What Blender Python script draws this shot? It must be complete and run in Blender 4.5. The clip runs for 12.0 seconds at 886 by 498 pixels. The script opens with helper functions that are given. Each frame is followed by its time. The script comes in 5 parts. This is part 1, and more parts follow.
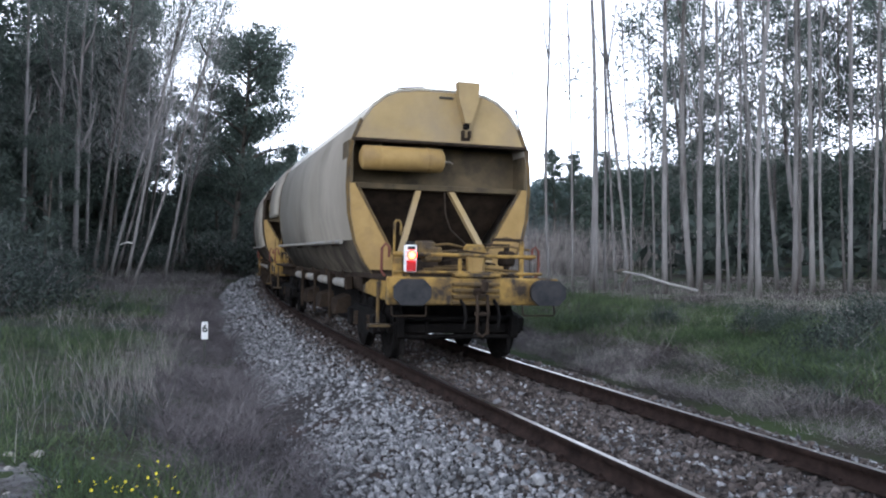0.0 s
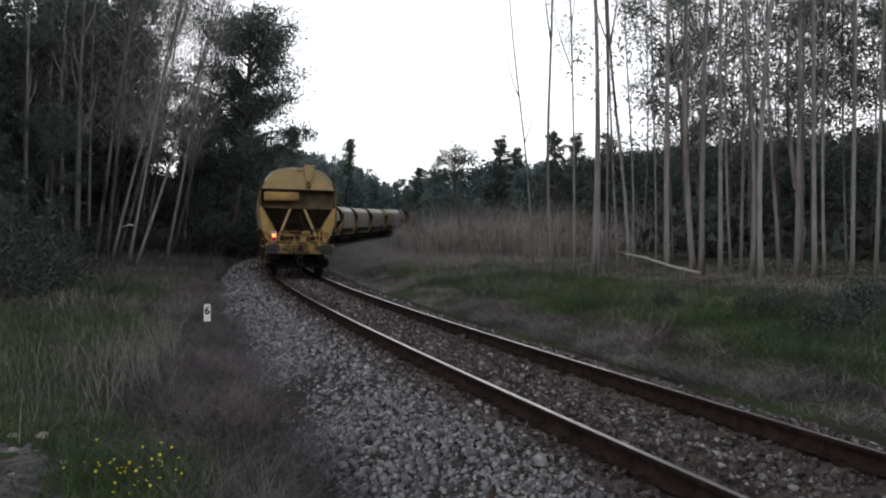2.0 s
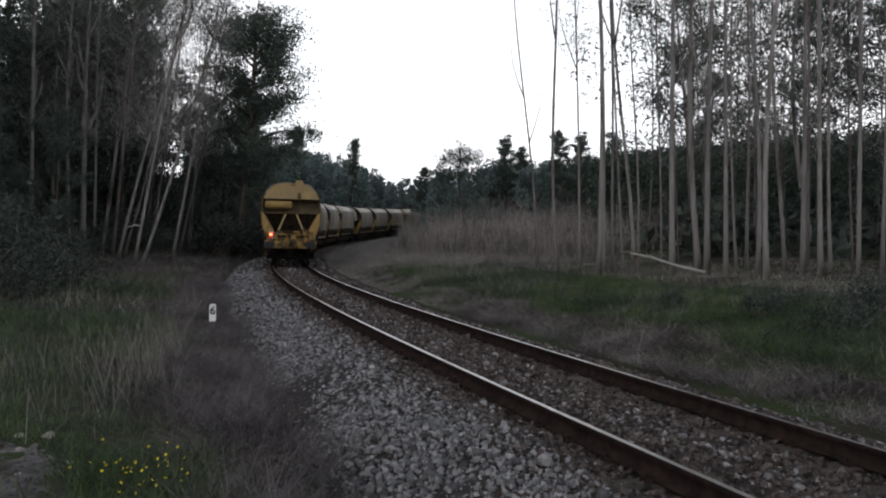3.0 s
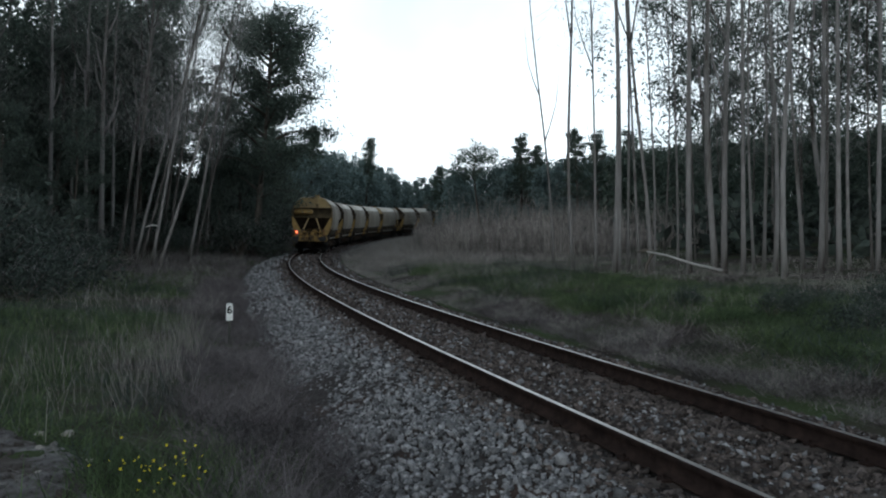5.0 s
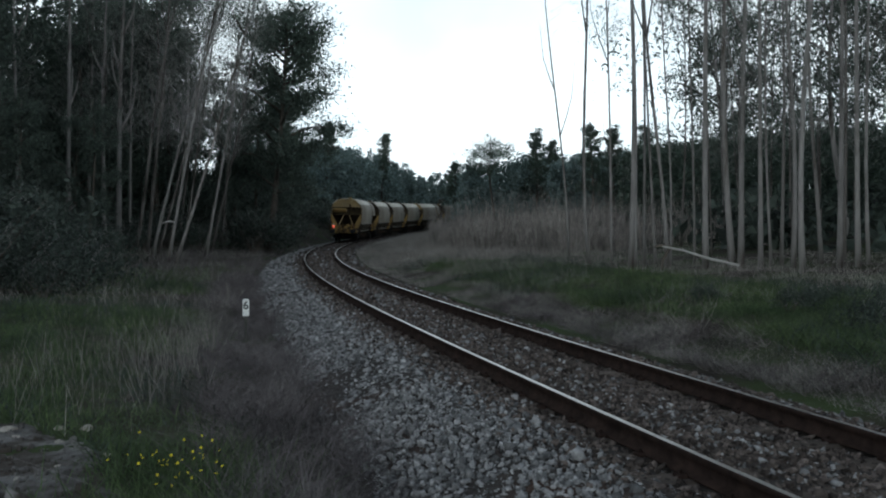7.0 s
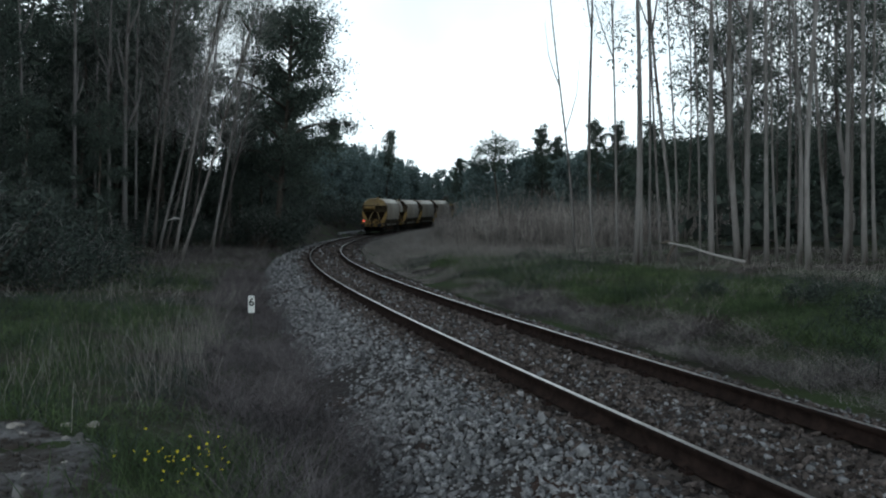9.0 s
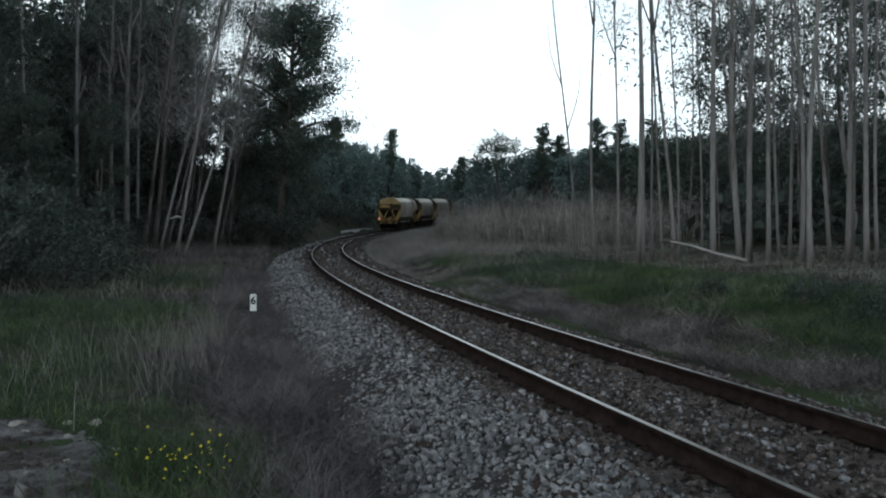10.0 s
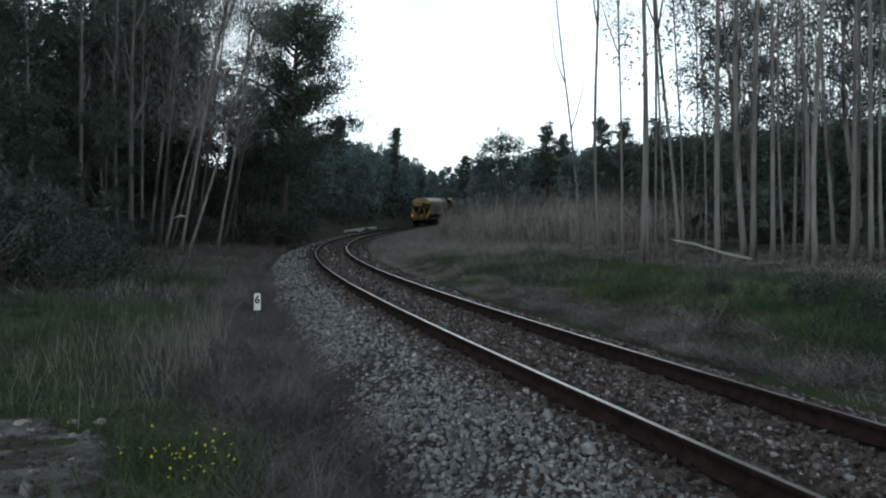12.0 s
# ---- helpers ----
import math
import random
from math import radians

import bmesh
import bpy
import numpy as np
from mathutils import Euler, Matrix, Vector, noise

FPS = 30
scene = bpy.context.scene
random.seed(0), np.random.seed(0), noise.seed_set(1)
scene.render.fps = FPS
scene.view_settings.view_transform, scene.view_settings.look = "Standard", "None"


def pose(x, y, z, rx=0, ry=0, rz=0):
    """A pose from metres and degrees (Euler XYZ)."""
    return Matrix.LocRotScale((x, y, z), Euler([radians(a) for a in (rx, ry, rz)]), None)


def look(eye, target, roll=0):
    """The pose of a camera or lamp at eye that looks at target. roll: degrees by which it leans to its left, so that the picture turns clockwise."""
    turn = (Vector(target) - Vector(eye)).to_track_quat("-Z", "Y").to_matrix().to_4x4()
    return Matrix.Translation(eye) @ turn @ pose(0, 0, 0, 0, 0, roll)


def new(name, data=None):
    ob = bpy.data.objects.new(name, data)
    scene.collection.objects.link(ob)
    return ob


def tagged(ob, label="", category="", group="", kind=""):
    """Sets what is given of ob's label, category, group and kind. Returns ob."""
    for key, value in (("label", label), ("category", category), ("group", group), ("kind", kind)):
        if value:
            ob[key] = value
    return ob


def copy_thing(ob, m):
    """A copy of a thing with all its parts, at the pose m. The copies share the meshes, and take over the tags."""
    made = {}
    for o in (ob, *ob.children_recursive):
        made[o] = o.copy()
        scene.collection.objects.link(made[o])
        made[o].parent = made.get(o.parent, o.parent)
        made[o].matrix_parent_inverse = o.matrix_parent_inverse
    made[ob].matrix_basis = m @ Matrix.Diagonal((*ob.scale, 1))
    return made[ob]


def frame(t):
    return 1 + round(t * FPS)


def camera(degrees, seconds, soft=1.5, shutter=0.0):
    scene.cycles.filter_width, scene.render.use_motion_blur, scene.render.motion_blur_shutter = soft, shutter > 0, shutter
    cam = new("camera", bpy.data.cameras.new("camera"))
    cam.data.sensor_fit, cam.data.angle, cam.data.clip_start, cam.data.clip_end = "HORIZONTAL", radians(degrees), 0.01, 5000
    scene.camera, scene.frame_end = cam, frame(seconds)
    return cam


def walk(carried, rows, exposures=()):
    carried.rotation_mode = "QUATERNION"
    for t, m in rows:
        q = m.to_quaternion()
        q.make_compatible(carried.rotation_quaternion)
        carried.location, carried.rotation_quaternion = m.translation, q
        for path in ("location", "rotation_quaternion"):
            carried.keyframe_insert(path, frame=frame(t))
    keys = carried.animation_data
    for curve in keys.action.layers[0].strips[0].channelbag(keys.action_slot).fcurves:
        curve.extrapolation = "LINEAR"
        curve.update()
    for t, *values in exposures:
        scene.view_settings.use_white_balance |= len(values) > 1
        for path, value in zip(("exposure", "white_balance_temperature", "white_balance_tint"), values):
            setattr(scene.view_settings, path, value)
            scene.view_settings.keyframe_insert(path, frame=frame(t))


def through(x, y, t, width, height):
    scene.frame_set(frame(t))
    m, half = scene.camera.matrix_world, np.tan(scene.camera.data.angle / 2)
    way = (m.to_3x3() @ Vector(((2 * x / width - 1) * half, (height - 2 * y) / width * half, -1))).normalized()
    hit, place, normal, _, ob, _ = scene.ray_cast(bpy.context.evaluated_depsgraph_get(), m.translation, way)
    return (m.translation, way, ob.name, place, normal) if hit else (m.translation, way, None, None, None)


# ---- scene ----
EYE = Vector((0.0, 0.0, 1.553))
cam = camera(55.2, 12.0, soft=2.1)


def gaze(turn, rise, roll):
    """The camera's pose: degrees to the right of the y axis, above level, and of roll."""
    a, b = radians(turn), radians(rise)
    return look(EYE, EYE + Vector((math.sin(a) * math.cos(b), math.cos(a) * math.cos(b), math.sin(b))), roll)


walk(cam, [
    (0.0, gaze(3.275, 0.391, 0.007)), (0.5, gaze(3.253, 0.235, 0.001)), (1.0, gaze(3.259, -0.177, -0.035)),
    (1.5, gaze(3.261, -0.610, -0.039)), (2.0, gaze(3.149, -0.809, -0.014)), (2.5, gaze(3.029, -0.842, -0.074)),
    (3.0, gaze(2.815, -0.830, -0.122)), (5.0, gaze(1.758, -0.894, -0.278)), (5.5, gaze(1.500, -0.941, -0.257)),
    (6.0, gaze(1.222, -1.027, -0.322)), (6.5, gaze(0.955, -1.118, -0.361)), (7.0, gaze(0.729, -1.196, -0.415)),
    (9.0, gaze(0.379, -1.423, -0.487)), (9.5, gaze(0.316, -1.481, -0.459)), (10.0, gaze(0.258, -1.529, -0.465)),
    (10.5, gaze(0.219, -1.563, -0.533)), (11.0, gaze(0.133, -1.626, -0.491)), (11.5, gaze(0.088, -1.642, -0.544)),
    (12.0, gaze(0.0, -1.590, -0.521)),
], exposures=[(0.0, 1.30, 5600, 12), (0.5, 1.06, 5900, 12), (1.0, 0.80, 6350, 12), (1.5, 0.46, 6450, 12), (2.0, 0.18, 6400, 12), (3.0, 0.0, 6400, 12),
              (5.0, -0.07, 5830, 2), (7.0, -0.10, 5830, 0), (12.0, 0.0, 5830, 0)])

# ---- light: an overcast evening sky, with a weak broad sun behind the cloud ----
SUN_UP, SUN_TURN = radians(24), radians(205)
world = bpy.data.worlds.new("sky")
scene.world = world
world.use_nodes = True
wn, wl = world.node_tree.nodes, world.node_tree.links
wn.clear()
sky = wn.new("ShaderNodeTexSky")
sky.sky_type, sky.sun_disc, sky.sun_elevation, sky.sun_rotation = "NISHITA", False, SUN_UP, SUN_TURN
sky_gain = wn.new("ShaderNodeVectorMath")
sky_gain.operation = "SCALE"
sky_gain.inputs["Scale"].default_value = 0.12
wl.new(sky.outputs["Color"], sky_gain.inputs[0])
coords = wn.new("ShaderNodeTexCoord")
clouds = wn.new("ShaderNodeTexNoise")
clouds.inputs["Scale"].default_value, clouds.inputs["Detail"].default_value = 2.6, 6
wl.new(coords.outputs["Generated"], clouds.inputs["Vector"])
cover = wn.new("ShaderNodeMapRange")
cover.inputs["From Min"].default_value, cover.inputs["From Max"].default_value = 0.34, 0.52
cover.inputs["To Min"].default_value, cover.inputs["To Max"].default_value = 0.74, 1.0
wl.new(clouds.outputs["Fac"], cover.inputs["Value"])
# the cloud is brightest low down and dims towards the zenith, as at dusk
split = wn.new("ShaderNodeSeparateXYZ")
wl.new(coords.outputs["Generated"], split.inputs["Vector"])
height = wn.new("ShaderNodeMapRange")
height.interpolation_type = "SMOOTHSTEP"
height.inputs["From Min"].default_value, height.inputs["From Max"].default_value = 0.0, 0.9
wl.new(split.outputs["Z"], height.inputs["Value"])
tone = wn.new("ShaderNodeMix")
tone.data_type = "RGBA"
tone.inputs["A"].default_value, tone.inputs["B"].default_value = (1.62, 1.64, 1.66, 1), (0.20, 0.23, 0.28, 1)
wl.new(height.outputs["Result"], tone.inputs["Factor"])
mixed = wn.new("ShaderNodeMix")
mixed.data_type = "RGBA"
wl.new(cover.outputs["Result"], mixed.inputs["Factor"])
wl.new(sky_gain.outputs["Vector"], mixed.inputs["A"])
wl.new(tone.outputs["Result"], mixed.inputs["B"])
back = wn.new("ShaderNodeBackground")
back.inputs["Strength"].default_value = 1.0
wl.new(mixed.outputs["Result"], back.inputs["Color"])
wl.new(back.outputs["Background"], wn.new("ShaderNodeOutputWorld").inputs["Surface"])

sun = new("sun", bpy.data.lights.new("sun", "SUN"))
sun.data.energy, sun.data.angle, sun.data.color = 0.3, radians(25), (1.0, 0.95, 0.88)
sun.matrix_world = look((math.sin(SUN_TURN) * 60, math.cos(SUN_TURN) * 60, 60 * math.tan(SUN_UP)), (0, 0, 0))


# ---- materials ----
def material(name, dark, light, scale=4.0, rough=0.85, metal=0.0, bump=0.3, fine=60.0, stain=None, stain_scale=0.6,
             stain_from=0.5, stain_to=0.7, vary=0.0, stretch=(1, 1, 1), island=False, through=0.0):
    """A surface with grain between two colours, fine relief, and stains of a third colour."""
    mat = bpy.data.materials.new(name)
    mat.use_nodes = True
    n, l = mat.node_tree.nodes, mat.node_tree.links
    bsdf = n["Principled BSDF"]
    tc = n.new("ShaderNodeTexCoord")
    mp = n.new("ShaderNodeMapping")
    mp.inputs["Scale"].default_value = stretch
    l.new(tc.outputs["Object"], mp.inputs["Vector"])
    grain = n.new("ShaderNodeTexNoise")
    grain.inputs["Scale"].default_value, grain.inputs["Detail"].default_value = scale, 8
    grain.inputs["Roughness"].default_value = 0.65
    l.new(mp.outputs["Vector"], grain.inputs["Vector"])
    ramp = n.new("ShaderNodeMapRange")
    ramp.inputs["From Min"].default_value, ramp.inputs["From Max"].default_value = 0.32, 0.68
    l.new(grain.outputs["Fac"], ramp.inputs["Value"])
    base = n.new("ShaderNodeMix")
    base.data_type = "RGBA"
    base.inputs["A"].default_value, base.inputs["B"].default_value = (*dark, 1), (*light, 1)
    l.new(ramp.outputs["Result"], base.inputs["Factor"])
    colour = base.outputs["Result"]
    if vary or island:
        hsv = n.new("ShaderNodeHueSaturation")
        rnd = n.new("ShaderNodeMapRange")
        rnd.inputs["To Min"].default_value, rnd.inputs["To Max"].default_value = 1 - vary, 1 + vary
        if island:
            l.new(n.new("ShaderNodeNewGeometry").outputs["Random Per Island"], rnd.inputs["Value"])
        else:
            l.new(n.new("ShaderNodeObjectInfo").outputs["Random"], rnd.inputs["Value"])
        l.new(rnd.outputs["Result"], hsv.inputs["Value"])
        l.new(colour, hsv.inputs["Color"])
        colour = hsv.outputs["Color"]
    if stain:
        spots = n.new("ShaderNodeTexNoise")
        spots.inputs["Scale"].default_value, spots.inputs["Detail"].default_value = stain_scale, 9
        spots.inputs["Roughness"].default_value = 0.6
        l.new(mp.outputs["Vector"], spots.inputs["Vector"])
        edge = n.new("ShaderNodeMapRange")
        edge.inputs["From Min"].default_value, edge.inputs["From Max"].default_value = stain_from, stain_to
        l.new(spots.outputs["Fac"], edge.inputs["Value"])
        dirty = n.new("ShaderNodeMix")
        dirty.data_type = "RGBA"
        dirty.inputs["B"].default_value = (*stain, 1)
        l.new(edge.outputs["Result"], dirty.inputs["Factor"])
        l.new(colour, dirty.inputs["A"])
        colour = dirty.outputs["Result"]
    l.new(colour, bsdf.inputs["Base Color"])
    bsdf.inputs["Roughness"].default_value, bsdf.inputs["Metallic"].default_value = rough, metal
    bsdf.inputs["Specular IOR Level"].default_value = 0.25
    if bump:
        fn = n.new("ShaderNodeTexNoise")
        fn.inputs["Scale"].default_value, fn.inputs["Detail"].default_value = fine, 6
        l.new(mp.outputs["Vector"], fn.inputs["Vector"])
        bp = n.new("ShaderNodeBump")
        bp.inputs["Strength"].default_value, bp.inputs["Distance"].default_value = bump, 0.02
        l.new(fn.outputs["Fac"], bp.inputs["Height"])
        l.new(bp.outputs["Normal"], bsdf.inputs["Normal"])
    if through:
        sheer = n.new("ShaderNodeBsdfTranslucent")
        l.new(colour, sheer.inputs["Color"])
        both = n.new("ShaderNodeMixShader")
        both.inputs["Fac"].default_value = through
        l.new(bsdf.outputs["BSDF"], both.inputs[1])
        l.new(sheer.outputs["BSDF"], both.inputs[2])
        l.new(both.outputs["Shader"], n["Material Output"].inputs["Surface"])
    return mat


SOIL = material("soil", (0.026, 0.022, 0.019), (0.060, 0.050, 0.043), 1.5, 0.95, bump=0.8, fine=18, stain=(0.045, 0.062, 0.026), stain_scale=0.35, stain_from=0.44, stain_to=0.62)
DIRT = material("bare dirt", (0.045, 0.040, 0.037), (0.21, 0.20, 0.196), 3.2, 0.95, bump=1.0, fine=18, stain=(0.05, 0.042, 0.036), stain_scale=2.6, stain_from=0.47, stain_to=0.56)
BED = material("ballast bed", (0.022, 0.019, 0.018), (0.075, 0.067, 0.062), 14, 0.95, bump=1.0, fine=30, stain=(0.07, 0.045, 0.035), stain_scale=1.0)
STONE = material("ballast stone", (0.070, 0.069, 0.072), (0.325, 0.318, 0.318), 9, 0.9, bump=0.4, fine=50, vary=0.65, island=True)
STONE_LONE = material("single ballast stone", (0.070, 0.069, 0.072), (0.325, 0.318, 0.318), 9, 0.9, bump=0.4, fine=50, vary=0.65)
RUST_STONE = material("rust-dusted ballast stone", (0.036, 0.030, 0.027), (0.145, 0.120, 0.108), 9, 0.95, bump=0.4, fine=50, vary=0.65, island=True)
SLEEPER = material("weathered sleeper", (0.045, 0.035, 0.03), (0.11, 0.09, 0.075), 6, 0.95, bump=0.8, fine=40, stretch=(0.2, 1, 1), vary=0.3)
RAIL_SIDE = material("rusty rail side", (0.013, 0.009, 0.008), (0.038, 0.025, 0.021), 7, 0.95, bump=0.4, fine=80)
RAIL_TOP = material("polished rail head", (0.30, 0.285, 0.27), (0.48, 0.46, 0.44), 3, 0.30, metal=1.0, bump=0.05, fine=120)
YELLOW = material("weathered yellow paint", (0.265, 0.170, 0.056), (0.365, 0.238, 0.084), 3.0, 0.6, bump=0.12, fine=50, stain=(0.20, 0.13, 0.06), stain_scale=1.6, stain_from=0.50, stain_to=0.72)
YELLOW_DIRTY = material("grimy yellow paint", (0.055, 0.038, 0.019), (0.165, 0.105, 0.036), 5.0, 0.75, bump=0.2, fine=50, stain=(0.06, 0.045, 0.03), stain_scale=3.0, stain_from=0.48, stain_to=0.62)
HOOD = material("dusty faded yellow paint", (0.285, 0.203, 0.090), (0.390, 0.283, 0.135), 1.6, 0.7, bump=0.1, fine=40, stain=(0.24, 0.19, 0.13), stain_scale=1.0, stain_from=0.45, stain_to=0.75)
HEAVY = material("scuffed dirty yellow paint", (0.20, 0.122, 0.032), (0.36, 0.225, 0.056), 4.0, 0.65, bump=0.2, fine=40, stain=(0.036, 0.027, 0.020), stain_scale=3.0, stain_from=0.42, stain_to=0.60)
# yellow paint turned brown to carry the shade of the end recess
RECESS = material("brown paint with recess shade", (0.060, 0.046, 0.028), (0.125, 0.094, 0.052), 2.5, 0.85, bump=0.15, fine=40, stain=(0.03, 0.025, 0.02), stain_scale=1.6)
RUSTY = material("rust-red steel", (0.085, 0.030, 0.022), (0.19, 0.070, 0.048), 8.0, 0.8, bump=0.2, fine=60)
# serves real grime, and shade painted into gaps and the underframe
GRIME_SHADE = material("dark brown steel, grime and shade", (0.016, 0.012, 0.010), (0.050, 0.036, 0.025), 4.0, 0.85, bump=0.2, fine=40)
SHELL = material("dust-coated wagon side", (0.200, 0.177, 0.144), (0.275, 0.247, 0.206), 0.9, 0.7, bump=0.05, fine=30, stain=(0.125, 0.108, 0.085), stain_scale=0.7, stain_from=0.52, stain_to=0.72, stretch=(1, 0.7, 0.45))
# stain plus the shade of the inward-turned lower side, both in the colour
SHELL_LOW = material("stained lower wagon side with underside shade", (0.040, 0.034, 0.027), (0.105, 0.090, 0.070), 2.2, 0.85, bump=0.15, fine=30, stain=(0.025, 0.021, 0.018), stain_scale=1.8)
# paler than the beige sides: light from the sky is painted into the roof
ROOF = material("wagon roof paled for sky light", (0.52, 0.485, 0.42), (0.70, 0.66, 0.585), 1.3, 0.65, bump=0.08, fine=30, stain=(0.28, 0.25, 0.20), stain_scale=1.0)
# blacker than bare oily steel, to carry the shade under the wagons
STEEL_DARK = material("oily black steel deepened for shade", (0.004, 0.004, 0.004), (0.014, 0.012, 0.011), 6.0, 0.85, bump=0.25, fine=50)
STEEL_BUFFER = material("grey buffer steel", (0.014, 0.015, 0.018), (0.048, 0.046, 0.046), 5.0, 0.7, metal=0.2, bump=0.2, fine=50)
TUBE = material("dull galvanised tube", (0.16, 0.148, 0.130), (0.30, 0.285, 0.258), 8.0, 0.55, bump=0.1, fine=60, stain=(0.2, 0.14, 0.08), stain_scale=3)
WHITE = material("white paint", (0.66, 0.66, 0.64), (0.82, 0.82, 0.80), 6.0, 0.6, bump=0.1, fine=60, stain=(0.4, 0.38, 0.34), stain_scale=5, stain_from=0.58, stain_to=0.75)
BLACK = material("black paint", (0.015, 0.015, 0.015), (0.03, 0.03, 0.03), 6.0, 0.6, bump=0.0)
RED = material("red lens", (0.35, 0.01, 0.01), (0.45, 0.02, 0.02), 20.0, 0.25, bump=0.0)
BARK = material("pale eucalyptus bark", (0.120, 0.111, 0.106), (0.345, 0.325, 0.314), 1.6, 0.9, bump=0.5, fine=14, stain=(0.065, 0.054, 0.047), stain_scale=1.5, stain_from=0.47, stain_to=0.60, stretch=(1, 1, 0.16), vary=0.22)
BARK_DULL = material("dull brown-grey bark", (0.070, 0.062, 0.057), (0.19, 0.174, 0.164), 1.8, 0.95, bump=0.5, fine=14, stain=(0.045, 0.038, 0.034), stain_scale=1.4, stain_from=0.45, stain_to=0.6, stretch=(1, 1, 0.18), vary=0.3)
BARK_DARK = material("dark bark", (0.045, 0.038, 0.032), (0.11, 0.095, 0.08), 2.4, 0.95, bump=0.7, fine=16, stretch=(1, 1, 0.25), vary=0.25)
TWIG = material("grey dead twigs", (0.19, 0.182, 0.176), (0.39, 0.375, 0.365), 3.0, 0.95, bump=0.0, vary=0.25, island=True)
LEAF = material("eucalyptus leaves", (0.056, 0.076, 0.064), (0.120, 0.146, 0.118), 1.2, 0.55, bump=0.0, vary=0.5, island=True, through=0.38)
PINE = material("pine needles", (0.044, 0.066, 0.054), (0.095, 0.120, 0.092), 0.6, 0.75, bump=0.0, vary=0.4, island=True, through=0.3)
# distance haze is mixed into this leaf colour, hence paler and bluer
WOODS_HAZED = material("haze-paled distant evergreen foliage", (0.105, 0.148, 0.144), (0.195, 0.240, 0.228), 0.25, 0.85, bump=0.0, vary=0.4, island=True, through=0.35)
BUSH = material("bush leaves", (0.028, 0.038, 0.034), (0.086, 0.102, 0.084), 1.6, 0.8, bump=0.0, vary=0.65, island=True, through=0.25)
GRASS = material("green grass blades", (0.038, 0.064, 0.027), (0.112, 0.150, 0.066), 0.8, 0.7, bump=0.0, vary=0.6, island=True, through=0.3)
STRAW = material("dry grey-brown grass", (0.15, 0.138, 0.126), (0.39, 0.358, 0.332), 0.9, 0.9, bump=0.0, vary=0.4, island=True, through=0.2)
BRAMBLE = material("dead bramble stems", (0.028, 0.024, 0.025), (0.195, 0.172, 0.172), 0.9, 0.95, bump=0.0, vary=0.6, island=True)
REED = material("brown dry cane", (0.078, 0.069, 0.063), (0.44, 0.398, 0.368), 0.5, 0.95, bump=0.0, vary=0.65, island=True, through=0.15)
PETAL = material("yellow petals", (0.70, 0.60, 0.03), (0.85, 0.75, 0.06), 8.0, 0.6, bump=0.0, through=0.3)
ROCK = material("pale limestone lump", (0.22, 0.20, 0.18), (0.46, 0.43, 0.39), 7.0, 0.9, bump=0.6, fine=30, stain=(0.25, 0.2, 0.16), stain_scale=4)
CONCRETE = material("mossy grey concrete", (0.045, 0.046, 0.040), (0.10, 0.098, 0.088), 5.0, 0.9, bump=0.4, fine=30, stain=(0.15, 0.15, 0.14), stain_scale=1.5)

BLEACHED = material("bleached bare wood", (0.26, 0.25, 0.235), (0.46, 0.445, 0.42), 3.0, 0.85, bump=0.3, fine=20, stretch=(0.3, 1, 1))
PALE_CONCRETE = material("pale concrete", (0.28, 0.28, 0.27), (0.42, 0.42, 0.40), 5.0, 0.9, bump=0.4, fine=30, stain=(0.15, 0.15, 0.14), stain_scale=1.5)

for _m in (STEEL_DARK, GRIME_SHADE, BED, SOIL, RUST_STONE, RAIL_SIDE, SHELL_LOW):
    _m.node_tree.nodes["Principled BSDF"].inputs["Specular IOR Level"].default_value = 0.06   # keeps the under-wagon shade dark; dust and grease dull the gloss too


def glow(name, colour, strength):
    mat = bpy.data.materials.new(name)
    mat.use_nodes = True
    bsdf = mat.node_tree.nodes["Principled BSDF"]
    bsdf.inputs["Base Color"].default_value = (*colour, 1)
    bsdf.inputs["Emission Color"].default_value = (*colour, 1)
    bsdf.inputs["Emission Strength"].default_value = strength
    return mat


LAMP_RED = glow("lit red tail light", (1.0, 0.03, 0.015), 5.0)
LAMP_CORE = glow("lit lamp core", (1.0, 0.42, 0.06), 4.0)


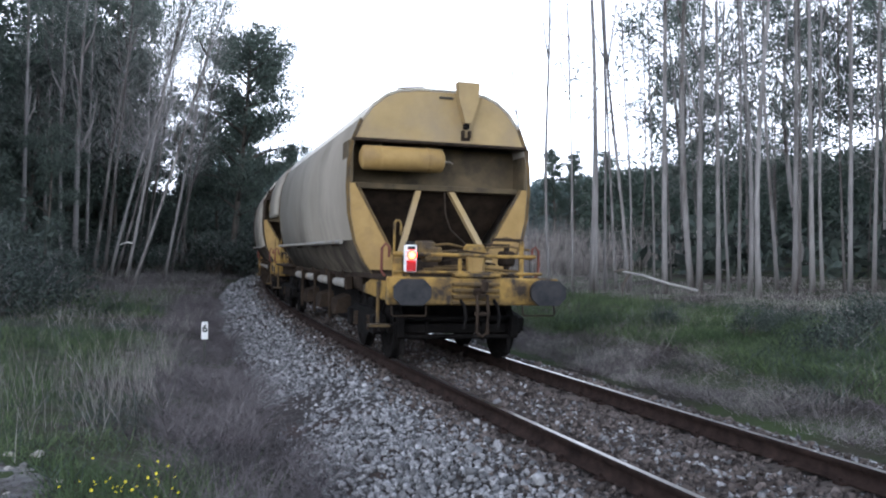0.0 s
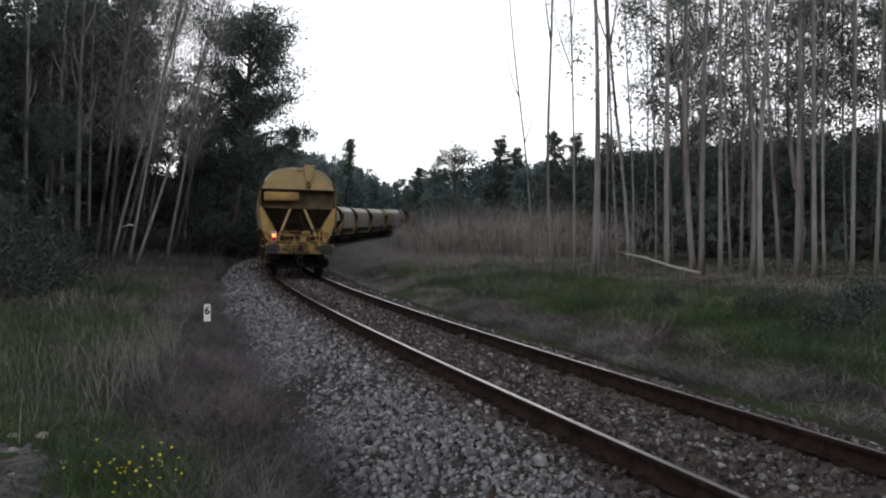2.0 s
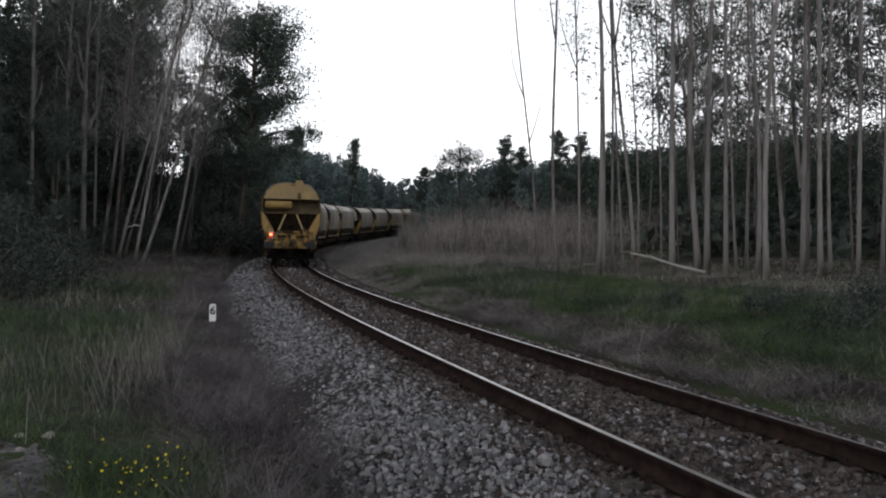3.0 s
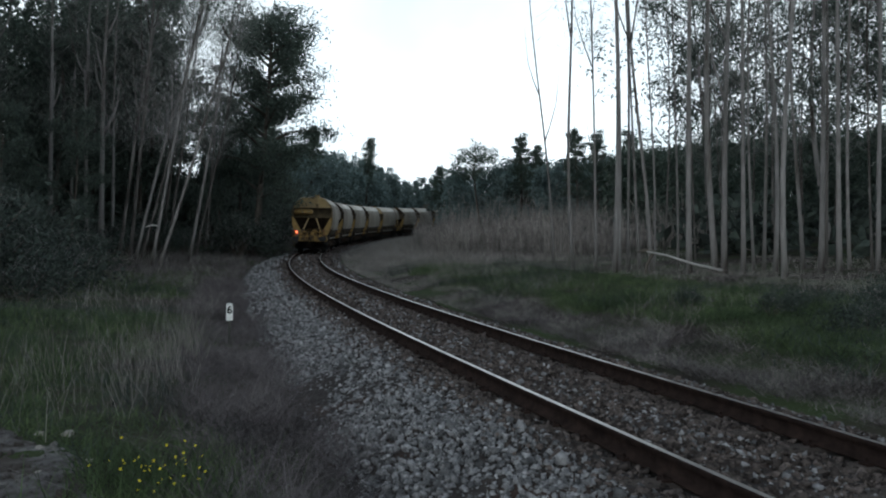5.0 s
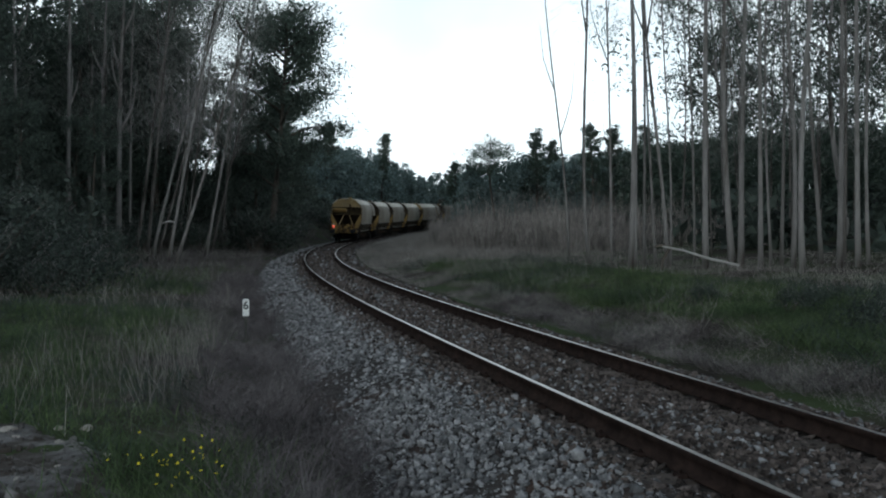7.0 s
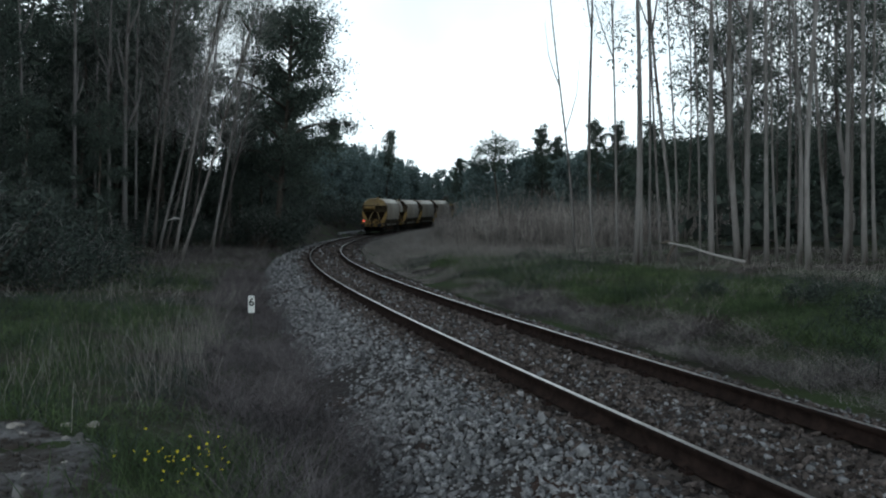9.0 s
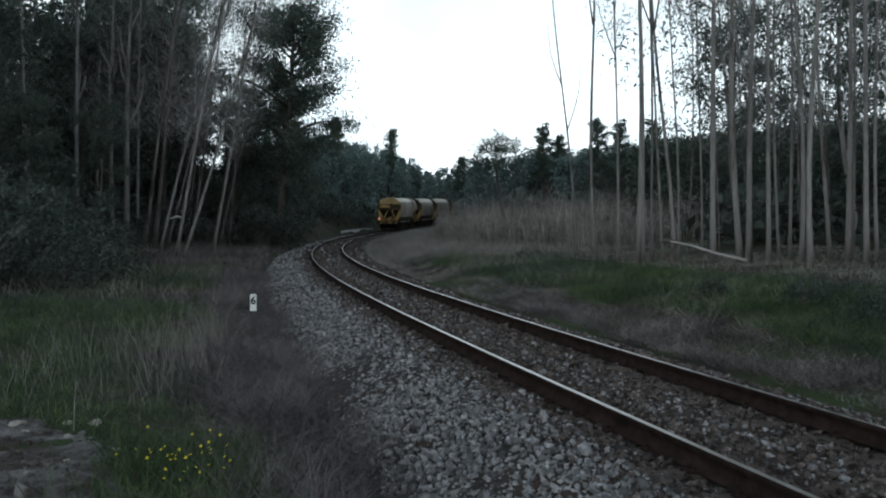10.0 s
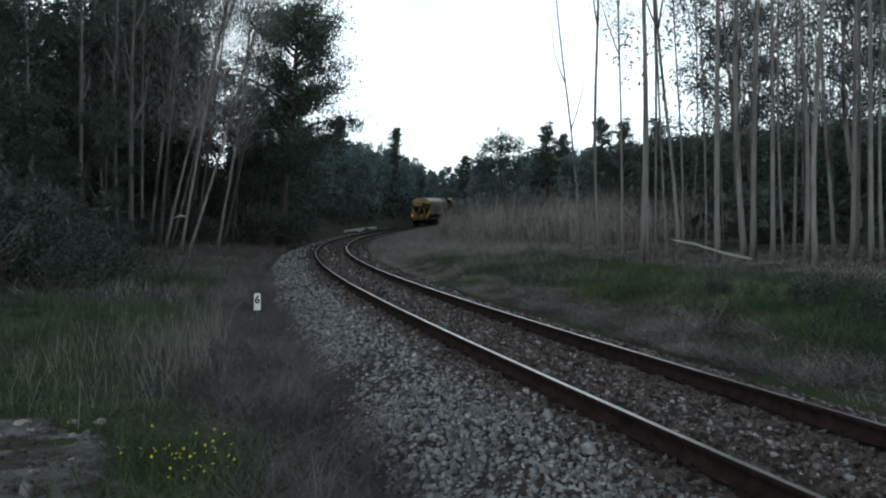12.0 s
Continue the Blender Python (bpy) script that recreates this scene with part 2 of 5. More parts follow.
# ---- mesh helpers ----
class Shape:
    """Vertices and faces gathered piece by piece."""

    def __init__(self):
        self.v, self.f = [], []

    def add(self, verts, faces):
        k = len(self.v)
        self.v += [tuple(q) for q in verts]
        self.f += [tuple(i + k for i in face) for face in faces]
        return self

    def box(self, x0, x1, y0, y1, z0, z1, c=0.012, m=None):
        """A box with chamfered edges."""
        c = min(c, 0.3 * min(x1 - x0, y1 - y0, z1 - z0))
        lo, hi = (x0, y0, z0), (x1, y1, z1)
        pts, idx = [], {}
        for sx in (0, 1):
            for sy in (0, 1):
                for sz in (0, 1):
                    for ax in range(3):
                        q = []
                        for k, s in enumerate((sx, sy, sz)):
                            edge = hi[k] if s else lo[k]
                            q.append(edge if k == ax else edge + (-c if s else c))
                        idx[sx, sy, sz, ax] = len(pts)
                        pts.append(Vector(q))
        faces = []
        for ax in range(3):
            b, d = (ax + 1) % 3, (ax + 2) % 3
            for s in (0, 1):
                ring = []
                for sb, sd in ((0, 0), (1, 0), (1, 1), (0, 1)):
                    key = [0, 0, 0]
                    key[ax], key[b], key[d] = s, sb, sd
                    ring.append(idx[(*key, ax)])
                faces.append(ring if s else ring[::-1])
            for sb in (0, 1):
                for sd in (0, 1):
                    key0, key1 = [0, 0, 0], [0, 0, 0]
                    key0[ax], key1[ax] = 0, 1
                    key0[b] = key1[b] = sb
                    key0[d] = key1[d] = sd
                    quad = [idx[(*key0, b)], idx[(*key1, b)], idx[(*key1, d)], idx[(*key0, d)]]
                    faces.append(quad if sb == sd else quad[::-1])
        for sx in (0, 1):
            for sy in (0, 1):
                for sz in (0, 1):
                    tri = [idx[sx, sy, sz, a] for a in range(3)]
                    faces.append(tri if (sx + sy + sz) % 2 else tri[::-1])
        if m is not None:
            pts = [m @ q for q in pts]
        return self.add(pts, faces)

    def tube(self, points, radii, sides=8, caps=True):
        """A tube along points; radii: one or one a point."""
        pts = [Vector(q) for q in points]
        rs = radii if isinstance(radii, (list, tuple)) else [radii] * len(pts)
        verts, faces = [], []
        side = None
        for i, q in enumerate(pts):
            way = (pts[min(i + 1, len(pts) - 1)] - pts[max(i - 1, 0)]).normalized()
            if side is None:
                side = way.orthogonal().normalized()
            else:
                side = (side - way * side.dot(way)).normalized()
            other = way.cross(side)
            for k in range(sides):
                a = 2 * math.pi * k / sides
                verts.append(q + (side * math.cos(a) + other * math.sin(a)) * rs[i])
        for i in range(len(pts) - 1):
            for k in range(sides):
                j = (k + 1) % sides
                faces.append((i * sides + k, i * sides + j, (i + 1) * sides + j, (i + 1) * sides + k))
        if caps:
            faces.append(tuple(range(sides))[::-1])
            faces.append(tuple((len(pts) - 1) * sides + k for k in range(sides)))
        return self.add(verts, faces)

    def plate(self, outline, depth):
        """A flat polygon given twice, shifted by depth."""
        n = len(outline)
        d = Vector(depth)
        pts = [Vector(q) for q in outline]
        verts = pts + [q + d for q in pts]
        faces = [tuple(range(n))[::-1], tuple(range(n, 2 * n))]
        faces += [(i, (i + 1) % n, n + (i + 1) % n, n + i) for i in range(n)]
        return self.add(verts, faces)

    def mesh(self, name, mat, smooth=False):
        me = bpy.data.meshes.new(name)
        me.from_pydata(self.v, [], self.f)
        me.materials.append(mat)
        if smooth:
            me.shade_smooth()
        me.validate()
        return me


def part(name, shape, mat, parent=None, label="", smooth=False, at=None):
    ob = new(name, shape.mesh(name, mat, smooth))
    if parent is not None:
        ob.parent = parent
    if at is not None:
        ob.matrix_basis = at
    return tagged(ob, label)


def soup(name, verts, faces, mat):
    """One mesh from arrays of vertices (n, 3) and equal-sided faces (m, k)."""
    verts, faces = np.asarray(verts, np.float32), np.asarray(faces, np.int32)
    me = bpy.data.meshes.new(name)
    me.vertices.add(len(verts))
    me.vertices.foreach_set("co", verts.ravel())
    k = faces.shape[1]
    me.loops.add(faces.size)
    me.loops.foreach_set("vertex_index", faces.ravel())
    me.polygons.add(len(faces))
    me.polygons.foreach_set("loop_start", np.arange(0, faces.size, k, dtype=np.int32))
    me.update(calc_edges=True)
    me.materials.append(mat)
    return me


# ---- the line of the track: its middle at rail-head height ----
STEP = 0.5
TRACK_S = np.arange(-30.0, 330.0, STEP)
_turn = -0.2831 + np.cumsum(np.interp(TRACK_S, [0, 30, 60, 110], [0.00152, 0.003525, 0.004542, 0.003739])) * STEP
_turn -= np.interp(-2.0, TRACK_S, _turn) + 0.2831
_tx, _ty = np.cumsum(np.sin(_turn)) * STEP, np.cumsum(np.cos(_turn)) * STEP
_tx += 4.788 - np.interp(-2.5, TRACK_S, _tx)
_ty += -1.566 - np.interp(-2.5, TRACK_S, _ty)
_c = np.clip(TRACK_S, -30, 150) / 100
_tz = -0.104 * _c + 1.039 * _c ** 2 + (TRACK_S > 150) * (TRACK_S - 150) * 0.03
_tz[TRACK_S < 0] = 0.0
CANT, GAUGE = 0.036, 1.735


def track(s):
    """Place, right-hand and upward directions at s metres along the track."""
    q = Vector((np.interp(s, TRACK_S, _tx), np.interp(s, TRACK_S, _ty), np.interp(s, TRACK_S, _tz)))
    a = np.interp(s, TRACK_S, _turn)
    right = Vector((math.cos(a), -math.sin(a), -CANT / GAUGE)).normalized()
    ahead = Vector((math.sin(a), math.cos(a), 0.0))
    return q, right, right.cross(ahead).normalized()


def beside(x, y):
    """For arrays of places: metres to the right of the track, and metres along it."""
    x, y = np.asarray(x, float), np.asarray(y, float)
    best, u, s = np.full(x.shape, 1e18), np.zeros(x.shape), np.zeros(x.shape)
    for i in range(0, len(TRACK_S), 4):
        dx, dy = x - _tx[i], y - _ty[i]
        d = dx * dx + dy * dy
        near = d < best
        best = np.where(near, d, best)
        c, k = math.cos(_turn[i]), math.sin(_turn[i])
        u = np.where(near, dx * c - dy * k, u)
        s = np.where(near, TRACK_S[i] + dx * k + dy * c, s)
    return u, s


def smooth_step(a, b, x):
    t = np.clip((x - a) / (b - a), 0, 1)
    return t * t * (3 - 2 * t)


def ground_z(x, y):
    """Height of the ground."""
    x, y = np.asarray(x, float), np.asarray(y, float)
    u, s = beside(x, y)
    z = np.interp(s, TRACK_S, _tz)
    left = np.interp(-u, [0, 1.9, 2.85, 4, 6, 10, 15, 30, 60, 200], [-0.5, -0.5, -0.42, -0.28, -0.12, 0.15, 0.6, 1.4, 3, 6])
    left = left + smooth_step(58, 85, s) * np.interp(-u, [0, 3.5, 8, 14, 40], [0, 0, 2.6, 4.2, 6])
    right = np.interp(u, [0, 1.8, 2.2, 3.0, 4.2, 6, 12, 25, 60, 110, 160], [-0.5, -0.5, -0.3, -0.30, 0.0, 0.10, 0.28, 0.7, 3, 13, 15])
    bumps = 0.05 * np.sin(1.3 * x + 0.7 * y) * np.sin(0.9 * y - 0.5 * x) + 0.03 * np.sin(3.1 * x) * np.sin(2.7 * y + 1)
    far = smooth_step(150, 600, np.hypot(x, y))
    return z + np.where(u < 0, left, right) * (1 - far) + far * 12 + bumps * smooth_step(2.6, 4.5, np.abs(u))


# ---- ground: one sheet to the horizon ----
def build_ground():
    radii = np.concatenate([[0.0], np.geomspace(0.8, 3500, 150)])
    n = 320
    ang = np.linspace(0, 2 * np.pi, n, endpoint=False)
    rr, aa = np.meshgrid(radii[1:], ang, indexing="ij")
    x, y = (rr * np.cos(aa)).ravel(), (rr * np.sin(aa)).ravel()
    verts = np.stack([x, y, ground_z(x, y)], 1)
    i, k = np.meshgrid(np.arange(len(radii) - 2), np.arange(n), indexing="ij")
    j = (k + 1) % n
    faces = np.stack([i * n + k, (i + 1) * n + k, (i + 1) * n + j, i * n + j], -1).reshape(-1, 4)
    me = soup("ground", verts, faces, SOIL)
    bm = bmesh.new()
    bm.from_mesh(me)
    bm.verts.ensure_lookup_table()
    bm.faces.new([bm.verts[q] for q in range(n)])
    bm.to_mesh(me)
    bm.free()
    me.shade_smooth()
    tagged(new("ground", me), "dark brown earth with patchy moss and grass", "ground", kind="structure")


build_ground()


def sheet(name, rows, mat, label, category):
    """A strip lofted through rows of equal length."""
    n = len(rows[0])
    verts = [q for row in rows for q in row]
    faces = [(a * n + b, a * n + b + 1, (a + 1) * n + b + 1, (a + 1) * n + b) for a in range(len(rows) - 1) for b in range(n - 1)]
    me = soup(name, [tuple(q) for q in verts], faces, mat)
    me.shade_smooth()
    return tagged(new(name, me), label, category, kind="structure")


# cross-section of the ballast: metres from the middle, height under the rail head
BALLAST_U = [-3.05, -2.75, -2.3, -1.75, -1.3, -0.95, -0.8, -0.4, 0.0, 0.4, 0.8, 0.95, 1.3, 1.65, 2.05, 2.3]
BALLAST_Z = [-0.56, -0.44, -0.31, -0.185, -0.175, -0.19, -0.20, -0.18, -0.17, -0.18, -0.20, -0.19, -0.18, -0.20, -0.31, -0.46]


def ballast_point(s, u, lift=0.0):
    q, right, up = track(s)
    wob = 0.03 * noise.noise((s * 1.7, u * 2.1, 0.3)) + 0.05 * noise.noise((s * 0.35, u, 7.0)) * (1 if abs(u) > 1.7 else 0.2)
    return q + right * u + up * (float(np.interp(u, BALLAST_U, BALLAST_Z)) + wob + lift)


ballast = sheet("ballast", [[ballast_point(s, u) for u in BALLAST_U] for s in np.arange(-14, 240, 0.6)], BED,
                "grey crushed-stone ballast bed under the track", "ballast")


def rail_profile():
    """Points of a flat-bottomed rail from its middle, height 0 at the head."""
    return [(-0.036, -0.006), (-0.030, 0.0), (0.030, 0.0), (0.036, -0.006), (0.036, -0.036), (0.010, -0.048), (0.009, -0.125),
            (0.065, -0.148), (0.065, -0.160), (-0.065, -0.160), (-0.065, -0.148), (-0.009, -0.125), (-0.010, -0.048), (-0.036, -0.036)]


def build_rail(offset, label):
    prof = rail_profile()
    rows, top = [], []
    for s in np.arange(-14, 240, 1.0):
        q, right, up = track(s)
        rows.append([q + right * (offset + a) + up * b for a, b in prof + prof[:1]])
        top.append([q + right * (offset + a) + up * 0.0015 for a in (-0.024, -0.010, 0.010, 0.024)])
    me = sheet("rail", rows, RAIL_SIDE, label, "rail")
    del me["kind"]
    head = sheet("running_surface", top, RAIL_TOP, "polished bright running surface", "")
    head.parent = me
    for key in ("category", "kind"):
        if key in head:
            del head[key]
    return me


rail_outer = build_rail(-GAUGE / 2, "rusty steel rail with a polished head, outer side of the curve")
rail_inner = build_rail(GAUGE / 2, "rusty steel rail with a polished head, inner side of the curve")


def build_sleepers():
    shape = Shape().box(-1.3, 1.3, -0.12, 0.12, -0.24, 0, 0.02)
    me = shape.mesh("sleeper", SLEEPER)
    fixing = Shape().box(-0.035, 0.035, -0.05, 0.05, -0.005, 0.03, 0.008).tube([(0, 0, 0.02), (0, 0, 0.055)], 0.014, 6)
    cme = fixing.mesh("rail_fastening", RAIL_SIDE)
    for i in range(110):
        s = -6 + 0.6 * i
        q, right, up = track(s)
        ahead = up.cross(right)
        m = Matrix((right, ahead, up)).transposed().to_4x4()
        m.translation = q + up * (-0.166)
        ob = new("sleeper", me)
        ob.matrix_world = m @ pose(random.uniform(-0.03, 0.03), 0, random.uniform(-0.012, 0.004), 0, 0, random.uniform(-1.2, 1.2))
        tagged(ob, "dark weathered sleeper half buried in ballast", "sleeper", "sleepers under the rails")
        for o in (-GAUGE / 2, GAUGE / 2):
            for d in (-0.1, 0.1):
                c = new("rail_fastening", cme)
                c.parent = ob
                c.matrix_basis = pose(o + d, 0, 0)


build_sleepers()


# ---- loose ballast stones ----
CHIP_V = np.array([(x, y, z) for z in (-1, 1) for y in (-1, 1) for x in (-1, 1)]) * 0.68
CHIP_F = np.array([(0, 2, 3, 1), (4, 5, 7, 6), (0, 1, 5, 4), (2, 6, 7, 3), (0, 4, 6, 2), (1, 3, 7, 5)])
rng = np.random.default_rng(5)


def turns(n):
    """n random rotation matrices."""
    q = rng.normal(size=(n, 4))
    q /= np.linalg.norm(q, axis=1)[:, None]
    w, x, y, z = q.T
    return np.stack([1 - 2 * (y * y + z * z), 2 * (x * y - z * w), 2 * (x * z + y * w),
                     2 * (x * y + z * w), 1 - 2 * (x * x + z * z), 2 * (y * z - x * w),
                     2 * (x * z - y * w), 2 * (y * z + x * w), 1 - 2 * (x * x + y * y)], 1).reshape(n, 3, 3)


def rubble(centres, sizes):
    n = len(centres)
    v = np.repeat(CHIP_V[None], n, 0) * (1 + rng.uniform(-0.38, 0.30, (n, 8, 1))) + rng.normal(0, 0.14, (n, 8, 3))
    v *= rng.uniform([0.75, 0.6, 0.45], [1.2, 1.0, 0.8], (n, 1, 3))
    v = np.einsum("nij,nkj->nki", turns(n), v) * sizes[:, None, None] + centres[:, None]
    f = (CHIP_F[None] + (np.arange(n) * 8)[:, None, None]).reshape(-1, 4)
    return v.reshape(-1, 3), f


def track_array(s, u, z):
    a = np.interp(s, TRACK_S, _turn)
    x = np.interp(s, TRACK_S, _tx) + np.cos(a) * u
    y = np.interp(s, TRACK_S, _ty) - np.sin(a) * u
    return np.stack([x, y, np.interp(s, TRACK_S, _tz) + z - u * CANT / GAUGE], 1)


def build_stones():
    allv, allf, k = [], [], 0
    dustv, dustf, kd = [], [], 0
    for s0, s1, n, size in ((1.5, 9, 25000, 0.024), (9, 20, 24000, 0.028), (20, 40, 12000, 0.042), (40, 90, 4500, 0.07)):
        s = rng.uniform(s0, s1, n)
        u = rng.uniform(-3.15, 2.25, n)
        u = np.where(u < -1.9, u + rng.normal(0, 0.08, n), u)
        u = np.where(np.abs(np.abs(u) - GAUGE / 2) < 0.085, u + 0.19, u)
        z = np.interp(u, BALLAST_U, BALLAST_Z)
        r = size * rng.lognormal(0, 0.28, n)
        z = z + r * rng.uniform(-0.15, 0.5, n)
        z = np.where((u > -2.0) & (u < 1.7), np.minimum(z, -0.10), z)
        place = track_array(s, u, z)
        dusty = (np.abs(np.abs(u) - GAUGE / 2) < rng.uniform(0.25, 0.9, n)) & (rng.random(n) < 0.93) | ((u > -0.8) & (u < 2.3) & (rng.random(n) < 0.72))
        v, f = rubble(place[~dusty], r[~dusty])
        allv.append(v), allf.append(f + k)
        k += len(v)
        v, f = rubble(place[dusty], r[dusty])
        dustv.append(v), dustf.append(f + kd)
        kd += len(v)
    ob = new("ballast_stones", soup("ballast_stones", np.concatenate(allv), np.concatenate(allf), STONE))
    tagged(ob, "loose grey crushed ballast stones along the track", "gravel", kind="stuff")
    ob = new("rusty_ballast_stones", soup("rusty_ballast_stones", np.concatenate(dustv), np.concatenate(dustf), RUST_STONE))
    tagged(ob, "brown rust-dusted ballast stones beside the rails", "gravel", kind="stuff")
    kinds = []
    for k in range(8):
        v, f = rubble(np.zeros((1, 3)), np.ones(1))
        kinds.append(soup("stone", v, f, STONE_LONE))
    n = 300
    s, u = rng.uniform(3.5, 8.0, n), rng.uniform(-2.9, -1.2, n)
    r = 0.031 * rng.lognormal(0, 0.25, n)
    place = track_array(s, u, np.interp(u, BALLAST_U, BALLAST_Z) + r * 0.45)
    for k in range(n):
        ob = new("stone", kinds[k % 8])
        ob.parent = ballast
        ob.matrix_basis = Matrix.Translation(place[k].tolist()) @ pose(0, 0, 0, *rng.uniform(0, 360, 3).tolist()) @ Matrix.Scale(float(r[k]), 4)


build_stones()


# ---- hopper wagons ----
PROFILE = [(1.06, 1.22), (1.24, 1.45), (1.38, 1.75), (1.47, 2.15), (1.50, 2.55), (1.49, 2.95), (1.43, 3.30), (1.30, 3.62), (1.12, 3.86), (0.92, 4.02), (0.72, 4.10)]


def half_width(z):
    return float(np.interp(z, [q[1] for q in PROFILE], [q[0] for q in PROFILE]))


def shell_loop(z_from=0.0, inset=0.0):
    """The body's outline from the lower left over the roof to the lower right."""
    left = [(-a + inset, b) for a, b in PROFILE if b >= z_from - 1e-6]
    return left + [(-0.35, 4.15 - inset * 0.5), (0.35, 4.15 - inset * 0.5)] + [(-a, b) for a, b in left[::-1]]


def loft_shell(loop, y0, y1, thick=0.05):
    """A curved sheet of steel with thickness along y."""
    shape = Shape()
    n = len(loop)
    inner = [(x * (1 - thick / 1.5), z - thick * (0.5 + 0.5 * max(0, (z - 3) / 1.2))) for x, z in loop]
    verts = [(x, y, z) for y in (y0, y1) for x, z in loop] + [(x, y, z) for y in (y0, y1) for x, z in inner]
    faces = []
    for k in range(n - 1):
        faces.append((k, k + 1, n + k + 1, n + k))
        faces.append((2 * n + k + 1, 2 * n + k, 3 * n + k, 3 * n + k + 1))
        faces.append((k + 1, k, 2 * n + k, 2 * n + k + 1))
        faces.append((n + k, n + k + 1, 3 * n + k + 1, 3 * n + k))
    return shape.add(verts, faces)


def wheel_profile(shape, x, r, sgn):
    rings = [(0.0, 0.09), (0.0, r * 0.55), (0.03, r * 0.6), (0.03, r * 0.82), (0.0, r * 0.86), (0.0, r - 0.01), (0.01, r), (0.10, r + 0.005),
             (0.105, r + 0.03), (0.13, r + 0.025), (0.13, r * 0.85), (0.09, r * 0.8), (0.09, r * 0.5), (0.13, 0.1)]
    n = 28
    verts, faces = [], []
    for d, rr in rings:
        for k in range(n):
            a = 2 * math.pi * k / n
            verts.append((x - sgn * (d - 0.06), rr * math.cos(a), rr * math.sin(a)))
    for i in range(len(rings) - 1):
        for k in range(n):
            j = (k + 1) % n
            q = (i * n + k, i * n + j, (i + 1) * n + j, (i + 1) * n + k)
            faces.append(q if sgn > 0 else q[::-1])
    shape.add(verts, faces)


